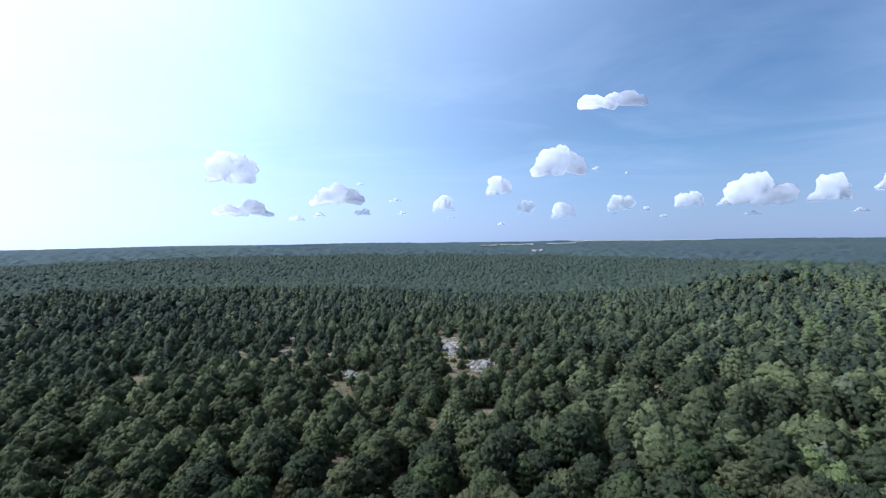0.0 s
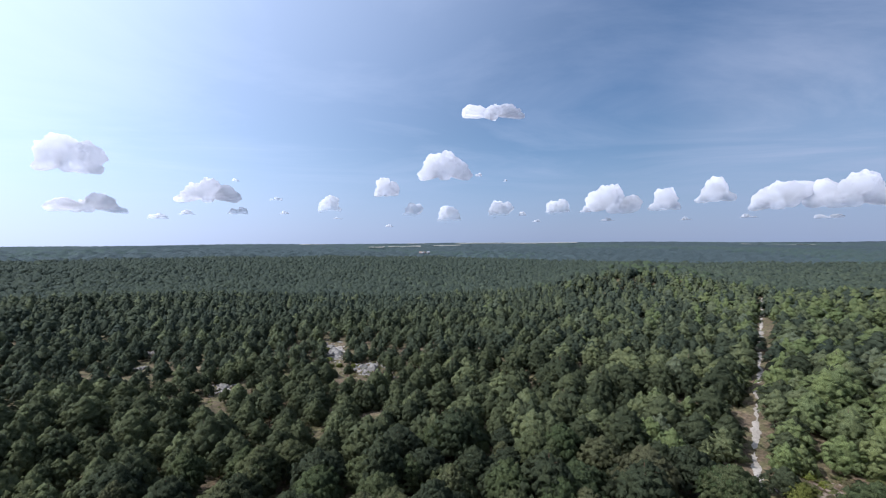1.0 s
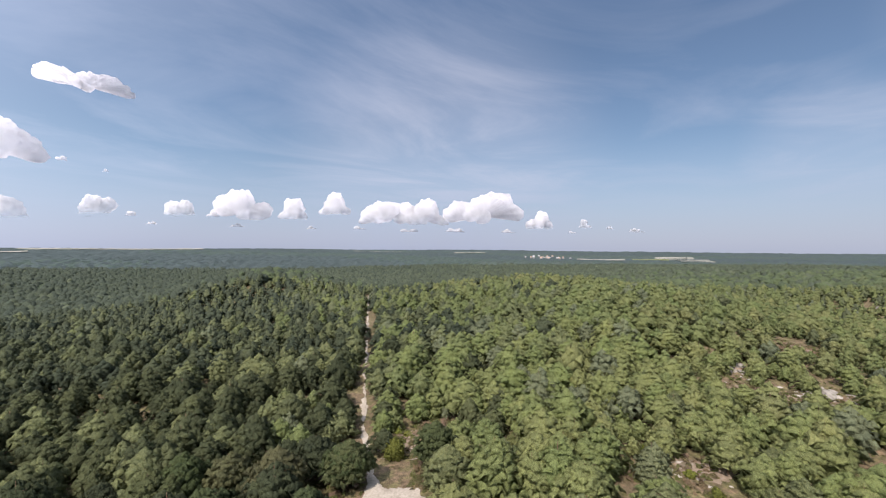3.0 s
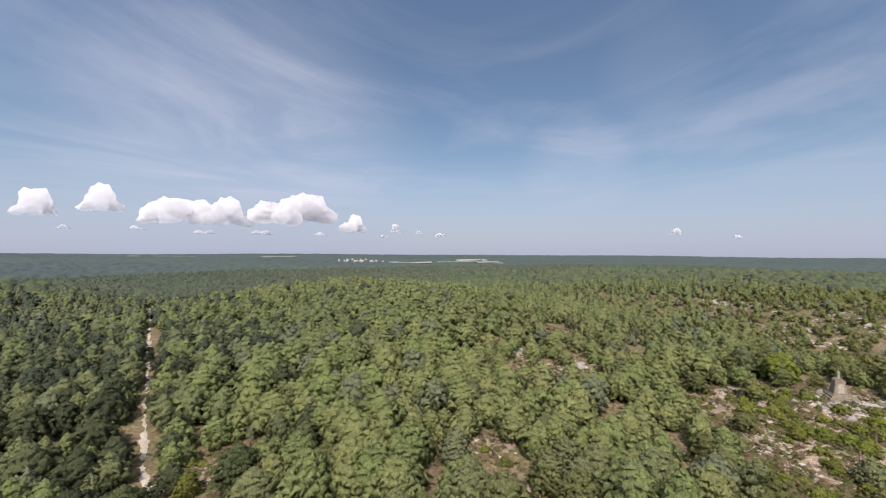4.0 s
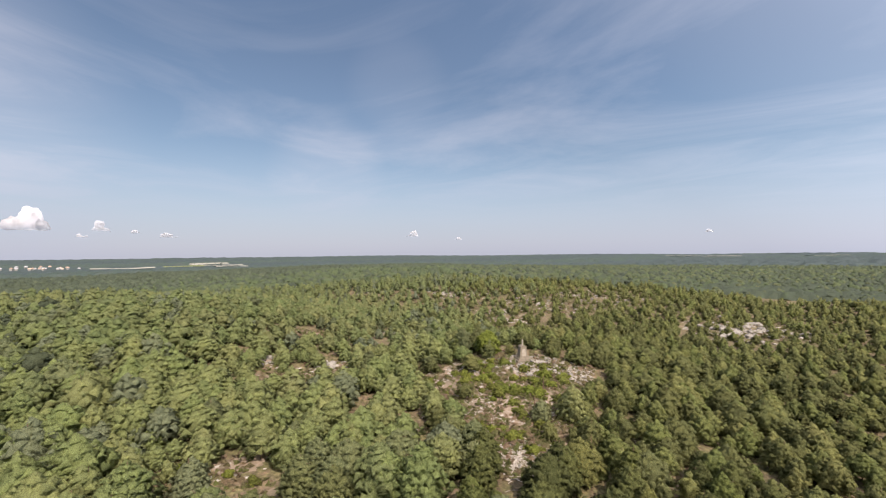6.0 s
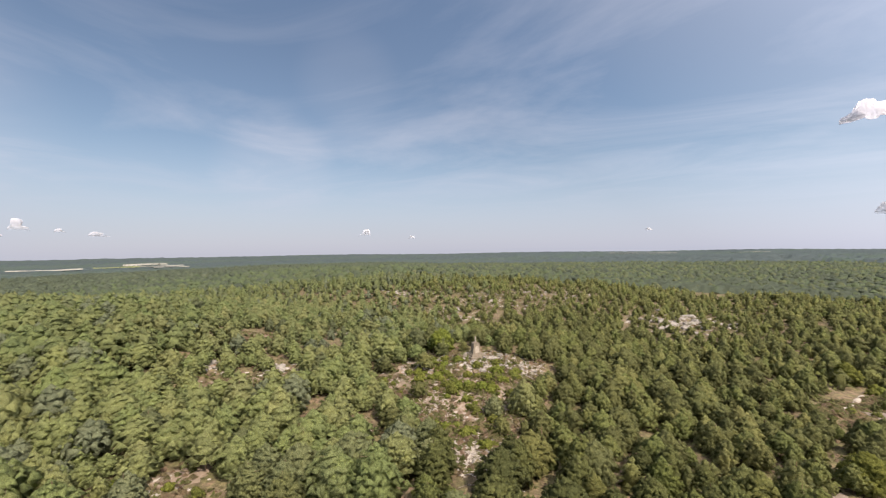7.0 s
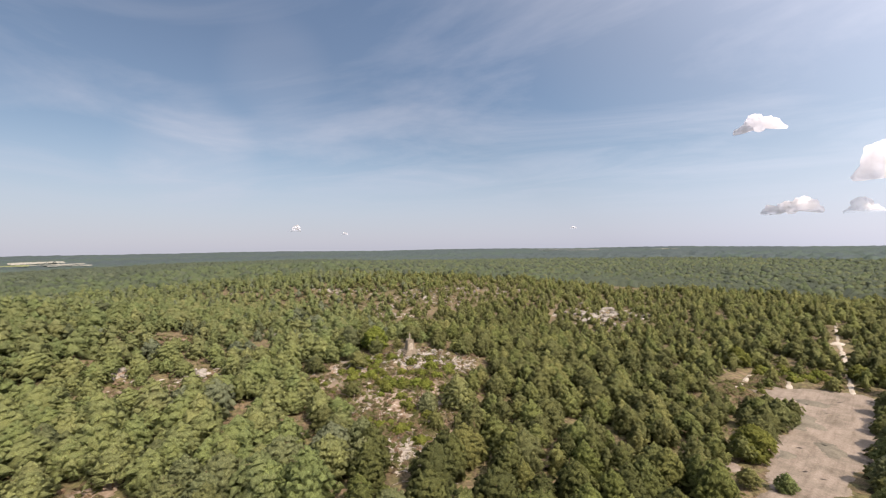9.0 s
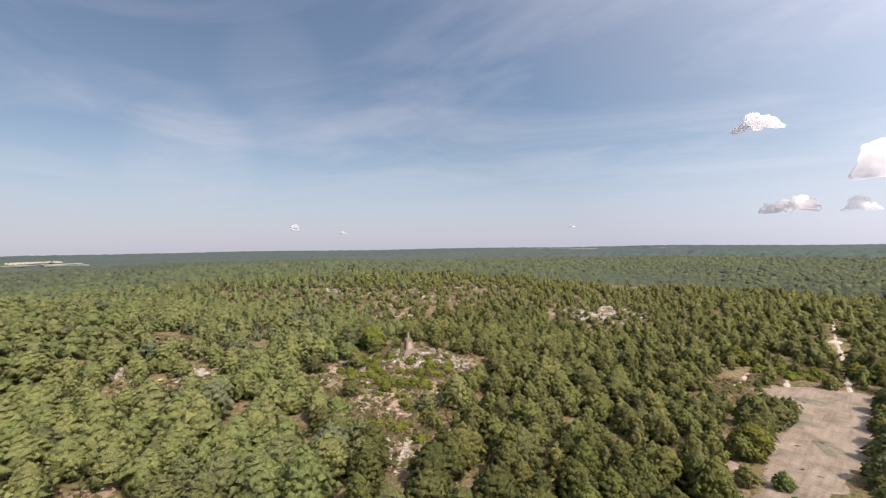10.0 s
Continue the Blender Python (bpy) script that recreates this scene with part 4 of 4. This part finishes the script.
# bearing, distance, number, half-width across and along, smallest and largest half-size
for i, row in enumerate([
        (128.5, 146, 44, 10, 5, 0.5, 1.5, True), (123, 149, 26, 12, 3, 0.4, 1.2, True), (131.5, 149, 22, 6, 4, 0.5, 1.4, True), (134, 142, 24, 7, 8, 0.5, 1.2, True), (125.5, 142, 18, 6, 6, 0.35, 0.9, False),
        (119.5, 147, 14, 10, 3, 0.4, 1.1, True), (127.5, 101, 18, 4, 6, 0.4, 1.1, True), (1.0, 201, 15, 4.5, 10, 1.0, 2.8, False),
        (5.4, 173, 12, 5, 4.5, 1.0, 2.8, False), (0.4, 213, 34, 5, 14, 0.5, 1.6, True), (4.6, 175, 36, 7, 8, 0.5, 1.7, True), (-11.8, 166, 7, 3, 4, 0.8, 1.8, False)]):
    outcrop(*row[:7], 400 + i, row[7])
for i, row in enumerate([
        (-19.5, 246, 7, 6, 5, 1.0, 2.5), (-21, 212, 8, 5, 5, 1.0, 2.2), (110.6, 224, 6, 4, 5, 0.9, 2.0), (126.3, 283, 9, 18, 12, 0.6, 1.3),
        (128.5, 330, 44, 55, 50, 0.7, 1.9), (137.5, 365, 40, 50, 50, 0.7, 2.1), (152.6, 300, 74, 38, 36, 0.9, 2.8), (155.7, 484, 10, 14, 8, 2.0, 4.5),
        (118.4, 370, 9, 20, 9, 1.2, 2.8), (107.8, 386.5, 9, 18, 8, 1.2, 2.8), (95, 168.2, 9, 5, 5, 1.0, 2.4), (102.7, 162.8, 11, 6, 5, 1.0, 2.4)]):
    outcrop(*row, 430 + i)


def far_rocks():
    """The boulders of the far slopes, too small to pick out one by one."""
    rng = np.random.default_rng(455)
    bv, bf = ball(2)
    vs, fs = [], []
    for q, (x, y, s, t) in enumerate(FAR_ROCKS):
        v = bv * rng.uniform(0.7, 1.2, (len(bv), 1)) * s * np.array([rng.uniform(1, 1.5), rng.uniform(0.6, 0.9), rng.uniform(0.45, 0.8)])
        v = np.stack([v[:, 0] * math.cos(t) - v[:, 1] * math.sin(t), v[:, 0] * math.sin(t) + v[:, 1] * math.cos(t), v[:, 2]], -1)
        vs.append(v + np.array([x, y, float(ground_z(x, y)) + 0.2 * s]))
        fs.append(bf + q * len(bv))
    me = mesh_from("far_boulders", np.concatenate(vs), np.concatenate(fs), [rock_mat])
    me.polygons.foreach_set("use_smooth", np.zeros(len(me.polygons), bool))
    tagged(new("far_boulders", me), "pale sandstone boulders on the distant wooded slopes", "rocks", kind="stuff")


far_rocks()


def scree():
    """Loose stones and broken slabs strewn over the mound and the open rocky slopes."""
    rng = np.random.default_rng(460)
    bv, bf = ball(1)
    vs, fs, n = [], [], 0
    for az, d, across, along, count, size in [(128.5, 146, 10, 6, 520, 0.36), (131.5, 130, 6, 9, 160, 0.32), (134, 142, 6, 7, 120, 0.34), (121, 143, 13, 8, 260, 0.36), (126, 122, 11, 16, 200, 0.34),
                                              (127.5, 100, 6, 9, 120, 0.36), (1.0, 202, 5, 16, 200, 0.5), (5.4, 172, 7, 9, 170, 0.5), (129.5, 335, 50, 40, 260, 0.6),
                                              (137, 372, 45, 40, 200, 0.65), (152.6, 300, 32, 30, 240, 0.8), (126, 280, 16, 12, 50, 0.6), (95, 167, 7, 8, 50, 0.6),
                                              (103, 161.2, 9, 7, 70, 0.6), (119, 366, 26, 14, 90, 0.9), (89.5, 101.2, 7, 5, 60, 0.25), (-11.8, 163, 4, 8, 40, 0.6)]:
        cx, cy = polar(az, d)
        ux, uy = cx / d, cy / d
        for _ in range(count):
            a, b = rng.normal(0, 0.5) * along, rng.normal(0, 0.5) * across
            x, y = cx + a * ux + b * uy, cy + a * uy - b * ux
            s = size * rng.uniform(0.4, 1.6)
            v = bv * rng.uniform(0.7, 1.3, (len(bv), 1)) * np.array([s * rng.uniform(1, 2.6), s * rng.uniform(0.5, 0.9), s * rng.uniform(0.35, 0.7)])
            t = rng.uniform(0, 6.28)
            v = np.stack([v[:, 0] * math.cos(t) - v[:, 1] * math.sin(t), v[:, 0] * math.sin(t) + v[:, 1] * math.cos(t), v[:, 2]], -1)
            vs.append(v + np.array([x, y, float(ground_z(x, y)) + 0.1 * s]))
            fs.append(bf + n)
            n += len(v)
    me = mesh_from("scree", np.concatenate(vs), np.concatenate(fs), [scree_mat])
    me.polygons.foreach_set("use_smooth", np.zeros(len(me.polygons), bool))
    tagged(new("scree", me), "broken pale sandstone strewn over open slopes", "scree", kind="stuff")


def heath():
    """Cushions of heather, dry brown and green, over the open ground."""
    rng = np.random.default_rng(470)
    vs, fs, ti, n = [], [], [], 0
    for az, d, across, along, count in [(128, 143, 13, 12, 420), (121, 141, 14, 10, 420), (134, 141, 8, 10, 160), (127, 120, 8, 18, 420), (131.5, 128, 7, 12, 260), (120.5, 122, 10, 12, 420), (133, 112, 8, 8, 160), (118, 350, 34, 40, 200), (167.2, 158, 7, 15, 240), (127.5, 100, 7, 10, 160),
                                        (89.5, 100.5, 8, 8, 110), (46.5, 84, 3, 7, 110), (60, 90.2, 4, 7, 140), (49, 90, 3, 6, 60), (58, 105, 5, 9, 90), (62, 109.2, 7, 7, 90), (96, 89, 6, 7, 70), (95, 163, 7, 14, 90), (103, 157.2, 9, 14, 110), (101, 200, 8, 9, 130), (98.8, 152, 9, 5, 110),
                                        (166.5, 172, 6, 9, 140), (172.5, 203, 10, 8, 260), (169.6, 190, 4, 7, 110), (168.6, 184, 3, 6, 60), (6, 178, 9, 16, 150), (131, 338, 26, 34, 260), (136, 378, 26, 34, 240), (152, 302, 24, 30, 260), (119, 358, 30, 38, 260)]:
        cx, cy = polar(az, d)
        ux, uy = cx / d, cy / d
        for _ in range(count):
            a, b = rng.uniform(-1, 1) * along, rng.uniform(-1, 1) * across
            x, y = cx + a * ux + b * uy, cy + a * uy - b * ux
            v, f = tuft(rng, np.array([x, y, float(ground_z(x, y)) + 0.15]), rng.uniform(0.4, 1.1) * (1 + d / 400), 6, (0, 0))
            vs.append(v)
            fs.append(f + n)
            ti.append(np.full(len(v), rng.uniform(0.1, 1) ** 0.6))
            n += len(v)
    x, y, _ = scatter(60, 180, AZ0, AZ1, 2.9, 471)
    for px, py in zip(x, y):
        v, f = tuft(rng, np.array([px, py, float(ground_z(px, py)) + 0.1]), rng.uniform(0.4, 1.0), 4, (0, 0))
        vs.append(v)
        fs.append(f + n)
        ti.append(np.full(len(v), rng.uniform(0, 1)))
        n += len(v)
    me = mesh_from("heather", np.concatenate(vs), np.concatenate(fs), [heath_mat], None, np.concatenate(ti))
    tagged(new("heather", me), "low cushions of dry brown and green heather", "heather", kind="stuff")


scree_mat = stone_material("broken_sandstone", (0.14, 0.126, 0.108), (0.31, 0.28, 0.24), 0.8)
heath_mat = foliage("heather_sprigs", (0.085, 0.098, 0.036), (0.115, 0.125, 0.042), (0.19, 0.145, 0.09), (0.24, 0.165, 0.12), False)
scree()
heath()


def brushwood():
    """Bleached dead branches left lying on the open slope."""
    rng = np.random.default_rng(480)
    a = np.arange(3) * 2 * math.pi / 3
    vs, fs, n = [], [], 0
    for az, d, across, along, count in [(133.8, 143, 6, 8, 420), (128.5, 143, 10, 5, 260), (125.5, 128, 11, 12, 480), (127.5, 101, 6, 10, 420), (121, 142, 11, 7, 260),
                                        (131.5, 121, 6, 9, 260), (120, 138, 11, 7, 160), (121, 122, 10, 10, 200), (107, 86, 7, 5, 70), (112, 108.2, 8, 8, 60), (138, 112, 6, 8, 60), (56, 101, 4, 8, 40), (130, 88, 6, 5, 90)]:
        cx, cy = polar(az, d)
        for _ in range(count):
            x, y = cx + rng.normal(0, 0.5) * across, cy + rng.normal(0, 0.5) * along
            t, ln, r = rng.uniform(0, 6.28), rng.uniform(0.6, 2.8), rng.uniform(0.04, 0.13)
            bend = rng.uniform(-0.4, 0.4)
            z = float(ground_z(x, y)) + r
            for i, (u, thick) in enumerate(((-0.5, 1.0), (0.1, 0.8), (0.5, 0.35))):
                ox, oy = math.cos(t) * ln * u - math.sin(t) * ln * bend * u * u, math.sin(t) * ln * u + math.cos(t) * ln * bend * u * u
                lift = rng.uniform(0, 0.25) * (i > 0)
                vs.append(np.stack([x + ox - math.sin(t) * np.cos(a) * r * thick, y + oy + math.cos(t) * np.cos(a) * r * thick, z + lift + np.sin(a) * r * thick], -1))
            for i in range(2):
                for j in range(3):
                    p, q = n + 3 * i + j, n + 3 * i + (j + 1) % 3
                    fs += [(p, q, q + 3), (p, q + 3, p + 3)]
            n += 9
    me = mesh_from("brushwood", np.concatenate(vs), np.array(fs), [deadwood_mat])
    tagged(new("brushwood", me), "bleached grey dead branches strewn over the slope", "deadwood", kind="stuff")


def dead_tree(az, d, tall, seed):
    x, y = polar(az, d)
    rng = np.random.default_rng(seed)
    v, f, _ = trunk(rng, tall, 0.14, 6, 14)
    thing_mesh("dead_tree", mesh_from("dead_tree", v, f, [bark]), pose(x, y, float(ground_z(x, y)), 0, 0, 0), "bare grey standing dead tree on the slope", "tree", "dead trees")


deadwood_mat = sand_material("bleached_wood", (0.42, 0.38, 0.33), (0.26, 0.23, 0.19))
brushwood()
for row in [(130.7, 130, 5.5, 540), (129.6, 122, 4.0, 541), (124.2, 113, 4.5, 542), (136.5, 104, 5.0, 543), (104, 93, 5.0, 544), (60.5, 90.2, 5.0, 545)]:
    dead_tree(*row)


def single_tree(az, d, seed, scale, broad, label):
    x, y = polar(az, d)
    form = "dome" if broad else "pine"
    (cv, cf, cn), (tv, tf, _) = tree_kind(seed, 360, 6, 5, 6, form, rings=1)
    name = "broadleaf_tree" if broad else "pine_tree"
    root = thing(name, (x, y, float(ground_z(x, y))), label, "tree", "" if broad else "pines of the forest", turn=seed * 37 % 360)
    root.scale = (scale,) * 3
    for nm, me in (("trunk", mesh_from("trunk", tv, tf, [bark])), ("crown", mesh_from("crown", cv, cf, [leaves_thing if broad else needles_thing], normals=cn))):
        ob = new(nm, me)
        ob.parent = root


for row in [(123.6, 157, 500, 1.0, True, "round bright green broadleaf tree behind the rocks"),
            (134.2, 119, 501, 1.0, False, "bushy green pine at the foot of the rocky mound"),
            (118.5, 103, 502, 1.1, False, "bushy green pine on the rocky slope"),
            (121.8, 98, 503, 1.15, False, "bushy green pine on the rocky slope"),
            (170.4, 141, 504, 1.15, False, "dark solitary pine at the edge of the sand"),
            (168.2, 118, 505, 0.9, True, "yellow-green broadleaf tree beside the sand"),
            (170.9, 105, 506, 0.5, False, "small young pine standing on the sand"),
            (130.4, 117, 507, 0.75, False, "small pine on the rocky slope"),
            (178.8, 107, 509, 0.75, False, "green pine at the edge of the sand"), (178.6, 119, 510, 0.9, False, "green pine at the edge of the sand"),
            (178.6, 133, 511, 0.85, False, "green pine at the edge of the sand"), (179.2, 146, 512, 0.95, False, "green pine at the edge of the sand"),
            (179.0, 159, 513, 0.85, False, "green pine at the edge of the sand"), (178.8, 172, 514, 0.9, False, "green pine at the edge of the sand"),
            (166.9, 203, 515, 0.95, True, "yellow-green broadleaf tree behind the sandy path"), (176.4, 206, 516, 0.7, True, "yellow-green young broadleaf tree beside the lane"),
            (178.4, 205, 517, 0.8, True, "yellow-green broadleaf tree beside the lane"),
            (55.3, 97, 508, 0.55, True, "rounded green bush beside the sandy track")]:
    single_tree(*row)


def plant_shrubs():
    kinds = []
    for i in range(4):
        rng = np.random.default_rng(520 + i)
        cv, cf, cn = crown(rng, 1.6, 1.3, 0.05, 48, 6, "dome", 1)
        kinds.append(mesh_from("shrub", cv, cf, [leaves_thing], normals=cn))
    rng = np.random.default_rng(530)
    for az, d, across, along, count in [(127, 138, 12, 10, 44), (120, 140, 12, 9, 20), (131, 135, 7, 9, 14), (127, 118, 10, 16, 34), (89.5, 100.5, 8, 8, 9), (58, 104, 5, 8, 8), (167.5, 168, 5, 8, 8), (171.5, 202, 10, 8, 40), (2, 190, 7, 16, 12)]:
        cx, cy = polar(az, d)
        ux, uy = cx / d, cy / d
        for _ in range(count):
            a, b, s = rng.uniform(-1, 1) * along, rng.uniform(-1, 1) * across, rng.uniform(0.5, 1.5)
            x, y = cx + a * ux + b * uy, cy + a * uy - b * ux
            if math.hypot(x - MONUMENT[0], y - MONUMENT[1]) < 6.5:
                continue
            ob = thing_mesh("shrub", kinds[rng.integers(0, 4)], pose(x, y, float(ground_z(x, y)) - 0.08, 0, 0, rng.uniform(0, 360)), "low green shrub among heather and stones", "shrub", "shrubs on open ground")
            ob.scale = (s, s, s * rng.uniform(0.7, 1.1))


MONUMENT = polar(128.1, 149)
plant_shrubs()


# ---- the monument ----
def box_into(bm, x, y, z0, z1, bottom, top):
    """A tapered block, bevelled a little."""
    r = bmesh.ops.create_cube(bm, size=1.0)
    for v in r["verts"]:
        hx, hy = (top if v.co.z > 0 else bottom)
        v.co = Vector((x + math.copysign(hx, v.co.x), y + math.copysign(hy, v.co.y), z1 if v.co.z > 0 else z0))
    edges = {e for v in r["verts"] for e in v.link_edges}
    bmesh.ops.bevel(bm, geom=list(edges), offset=0.05, segments=2, affect="EDGES")


def arch_panel(bm, wide, foot, spring, y0, y1, lean):
    """An upright slab with a round head; its face leans back with the pedestal."""
    outline = [(-wide, foot), (wide, foot)] + [(wide * math.cos(radians(a)), spring + wide * math.sin(radians(a))) for a in range(0, 181, 20)]
    front = [bm.verts.new((x, y0 + (z - foot) * lean, z)) for x, z in outline]
    back = [bm.verts.new((x, y1 + (z - foot) * lean, z)) for x, z in outline]
    bm.faces.new(front)
    bm.faces.new(back[::-1])
    k = len(outline)
    for i in range(k):
        bm.faces.new((front[i], back[i], back[(i + 1) % k], front[(i + 1) % k]))
    bmesh.ops.recalc_face_normals(bm, faces=bm.faces)


def build_monument():
    x, y = MONUMENT
    z = float(ground_z(x, y))
    root = thing("monument_pedestal", (x, y, z), "tall tapered masonry pedestal on a rocky mound", "monument", turn=-128.1 + 22)
    bm = bmesh.new()
    box_into(bm, 0.5, 0, -1.4, 0.25, (3.3, 2.9), (3.2, 2.8))
    box_into(bm, 0.45, 0, 0.24, 0.75, (2.7, 2.3), (2.6, 2.2))
    box_into(bm, 0, 0, 0.74, 1.05, (1.8, 1.8), (1.7, 1.7))
    part("plinth", bm, masonry_mat, root, "broad stepped stone plinth")
    bm = bmesh.new()
    box_into(bm, 0, 0, 1.04, 4.15, (1.42, 1.42), (1.04, 1.04))
    shaft = part("shaft", bm, masonry_mat, root)
    bm = bmesh.new()
    half = 1.08
    outline = [(half * math.cos(radians(t)), 4.14 + 0.74 * math.sin(radians(t))) for t in range(0, 181, 15)]
    sides = [[bm.verts.new((px, py, pz)) for px, pz in outline] for py in (-half, half)]
    bm.faces.new(sides[0])
    bm.faces.new(sides[1][::-1])
    for i in range(len(outline)):
        j = (i + 1) % len(outline)
        bm.faces.new((sides[0][i], sides[1][i], sides[1][j], sides[0][j]))
    bmesh.ops.recalc_face_normals(bm, faces=bm.faces)
    part("cap", bm, masonry_mat, root, "round-topped stone cap")
    bm = bmesh.new()
    arch_panel(bm, 0.68, 1.35, 3.0, -1.44, -1.30, 0.118)
    part("arched_panel", bm, statue_mat, shaft, "pale round-headed stone panel")
    top = z + 4.86
    # the figure, one plain mesh: a robed outline turned about its axis
    bm = bmesh.new()
    rings = [(0.0, 0.32), (0.14, 0.34), (0.7, 0.25), (1.3, 0.22), (1.72, 0.29), (1.92, 0.24), (2.02, 0.10), (2.12, 0.12), (2.28, 0.15), (2.42, 0.10), (2.48, 0.02)]
    rings = [(0.86 * h, r) for h, r in rings]
    k, loops = 14, []
    for h, r in rings:
        loops.append([bm.verts.new((math.cos(q * 2 * math.pi / k) * r * (1 + 0.06 * math.sin(3 * q)), math.sin(q * 2 * math.pi / k) * r * 0.8, h)) for q in range(k)])
    for a, b in zip(loops, loops[1:]):
        for q in range(k):
            bm.faces.new((a[q], a[(q + 1) % k], b[(q + 1) % k], b[q]))
    bm.faces.new(loops[0][::-1])
    bm.faces.new(loops[-1])
    me = bpy.data.meshes.new("statue")
    bm.to_mesh(me)
    bm.free()
    me.materials.append(statue_mat)
    thing_mesh("statue", me, pose(x, y, top - 0.01, 0, 0, 30), "weathered stone statue standing on a tall pedestal", "statue")
    # the small shrine stone beside it
    sx, sy = polar(126.7, 148.5)
    shrine = thing("shrine_stone", (sx, sy, float(ground_z(sx, sy))), "small round-headed stone beside the monument", "shrine", turn=40)
    bm = bmesh.new()
    arch_panel(bm, 0.55, -0.2, 1.0, -0.3, 0.3, 0)
    part("slab", bm, statue_mat, shrine)
    # no hollow is cut: a raised dark panel stands for the niche's shade
    bm = bmesh.new()
    arch_panel(bm, 0.3, 0.25, 0.85, -0.34, -0.29, 0)
    part("niche_shade", bm, bark, shrine, "dark panel painted as the shade of a recess")


build_monument()


# ---- distance: fields and village ----
def field_material(name, pale, dull):
    m, t, b = material(name, 0.95)
    wire(t, ramp_node(t, noise_node(t, 0.006, 4), [(0.35, dull), (0.65, pale)]), b.inputs["Base Color"])
    return m


straw = field_material("straw_field", (0.33, 0.315, 0.27), (0.17, 0.185, 0.15))
pasture = field_material("pasture_field", (0.20, 0.22, 0.11), (0.15, 0.17, 0.08))


def field(az0, az1, d0, d1, mat, label):
    """A strip of open land among the woods, lying a little higher than the tree tops before it."""
    rng = np.random.default_rng(int(az0 * 7 + d0))
    rows, cols = 5, 40
    v = []
    for i in range(rows):
        for j in range(cols):
            d = d0 + (d1 - d0) * i / (rows - 1) + rng.uniform(-0.12, 0.12) * (d1 - d0)
            x, y = polar(az0 + (az1 - az0) * j / (cols - 1) + rng.uniform(-0.1, 0.1), d)
            v.append((x, y, float(ground_z(x, y)) + 12.5 + 2 * i / (rows - 1) * min(1.0, 1500 / d0) ** 2))
    f = []
    for i in range(rows - 1):
        for j in range(cols - 1):
            a = i * cols + j
            f += [(a, a + 1, a + cols + 1), (a, a + cols + 1, a + cols)]
    me = mesh_from("field", v, f, [mat])
    tagged(new("field", me), label, "field", kind="structure")


for row in [(5.5, 7.6, 2050, 2130), (8.0, 12.3, 2100, 2200), (14.0, 17.6, 2150, 2240), (10.5, 13.2, 3500, 3900), (16.9, 32.4, 4300, 4800), (40.9, 42.4, 2900, 3300),
            (46.8, 56, 3000, 3500), (78.6, 84.2, 1500, 1560), (88.6, 93.0, 1640, 1720), (90.2, 93.6, 1440, 1500), (-3, 2.5, 3900, 4600)]:
    field(*row, straw, "pale harvested field beyond the forest")
for row in [(85, 89, 1600, 1700), (87.5, 91.5, 1900, 2100), (145, 152.5, 3500, 3640), (157.5, 161, 3400, 3500), (63, 67, 2600, 3000)]:
    field(*row, pasture if row[0] == 85 else straw, "light open field far off in the woods")


def plain_material(name, colour):
    m, t, b = material(name, 0.85)
    wire(t, ramp_node(t, noise_node(t, 0.5, 3), [(0.3, tuple(c * 0.85 for c in colour)), (0.7, colour)]), b.inputs["Base Color"])
    return m


wall_mat = plain_material("pale_render", (0.24, 0.235, 0.22))
roof_mats = [plain_material("clay_tiles", (0.42, 0.30, 0.23)), plain_material("slate", (0.40, 0.40, 0.41))]


def house(az, d, turn, long, seed):
    x, y = polar(az, d)
    root = thing("house", (x, y, float(ground_z(x, y)) + 11.0), "small pale house of a far village among trees", "house", "village houses", turn=turn)
    bm = bmesh.new()
    box_into(bm, 0, 0, -3, 3.5, (long, 3.0), (long, 3.0))
    wall = part("wall", bm, wall_mat, root)
    bm = bmesh.new()
    e = 0.5
    pts = [bm.verts.new(p) for p in ((-long - e, -3.5, 3.3), (long + e, -3.5, 3.3), (long + e, 3.5, 3.3), (-long - e, 3.5, 3.3), (-long - e, 0, 6.0), (long + e, 0, 6.0))]
    for q in ((0, 1, 5, 4), (2, 3, 4, 5), (0, 4, 3), (1, 2, 5), (0, 3, 2, 1)):
        bm.faces.new([pts[i] for i in q])
    part("roof", bm, roof_mats[seed % 2], root, "pitched roof")


rng = np.random.default_rng(700)
for i in range(22):
    house(rng.uniform(71, 78.5), rng.uniform(1600, 2100), rng.uniform(0, 180), rng.uniform(2.2, 4.2), i)
for i in range(4):
    house(12.2 + 0.35 * i + rng.uniform(-0.1, 0.1), 1210 + rng.uniform(-20, 20), rng.uniform(0, 180), rng.uniform(3, 5), i)
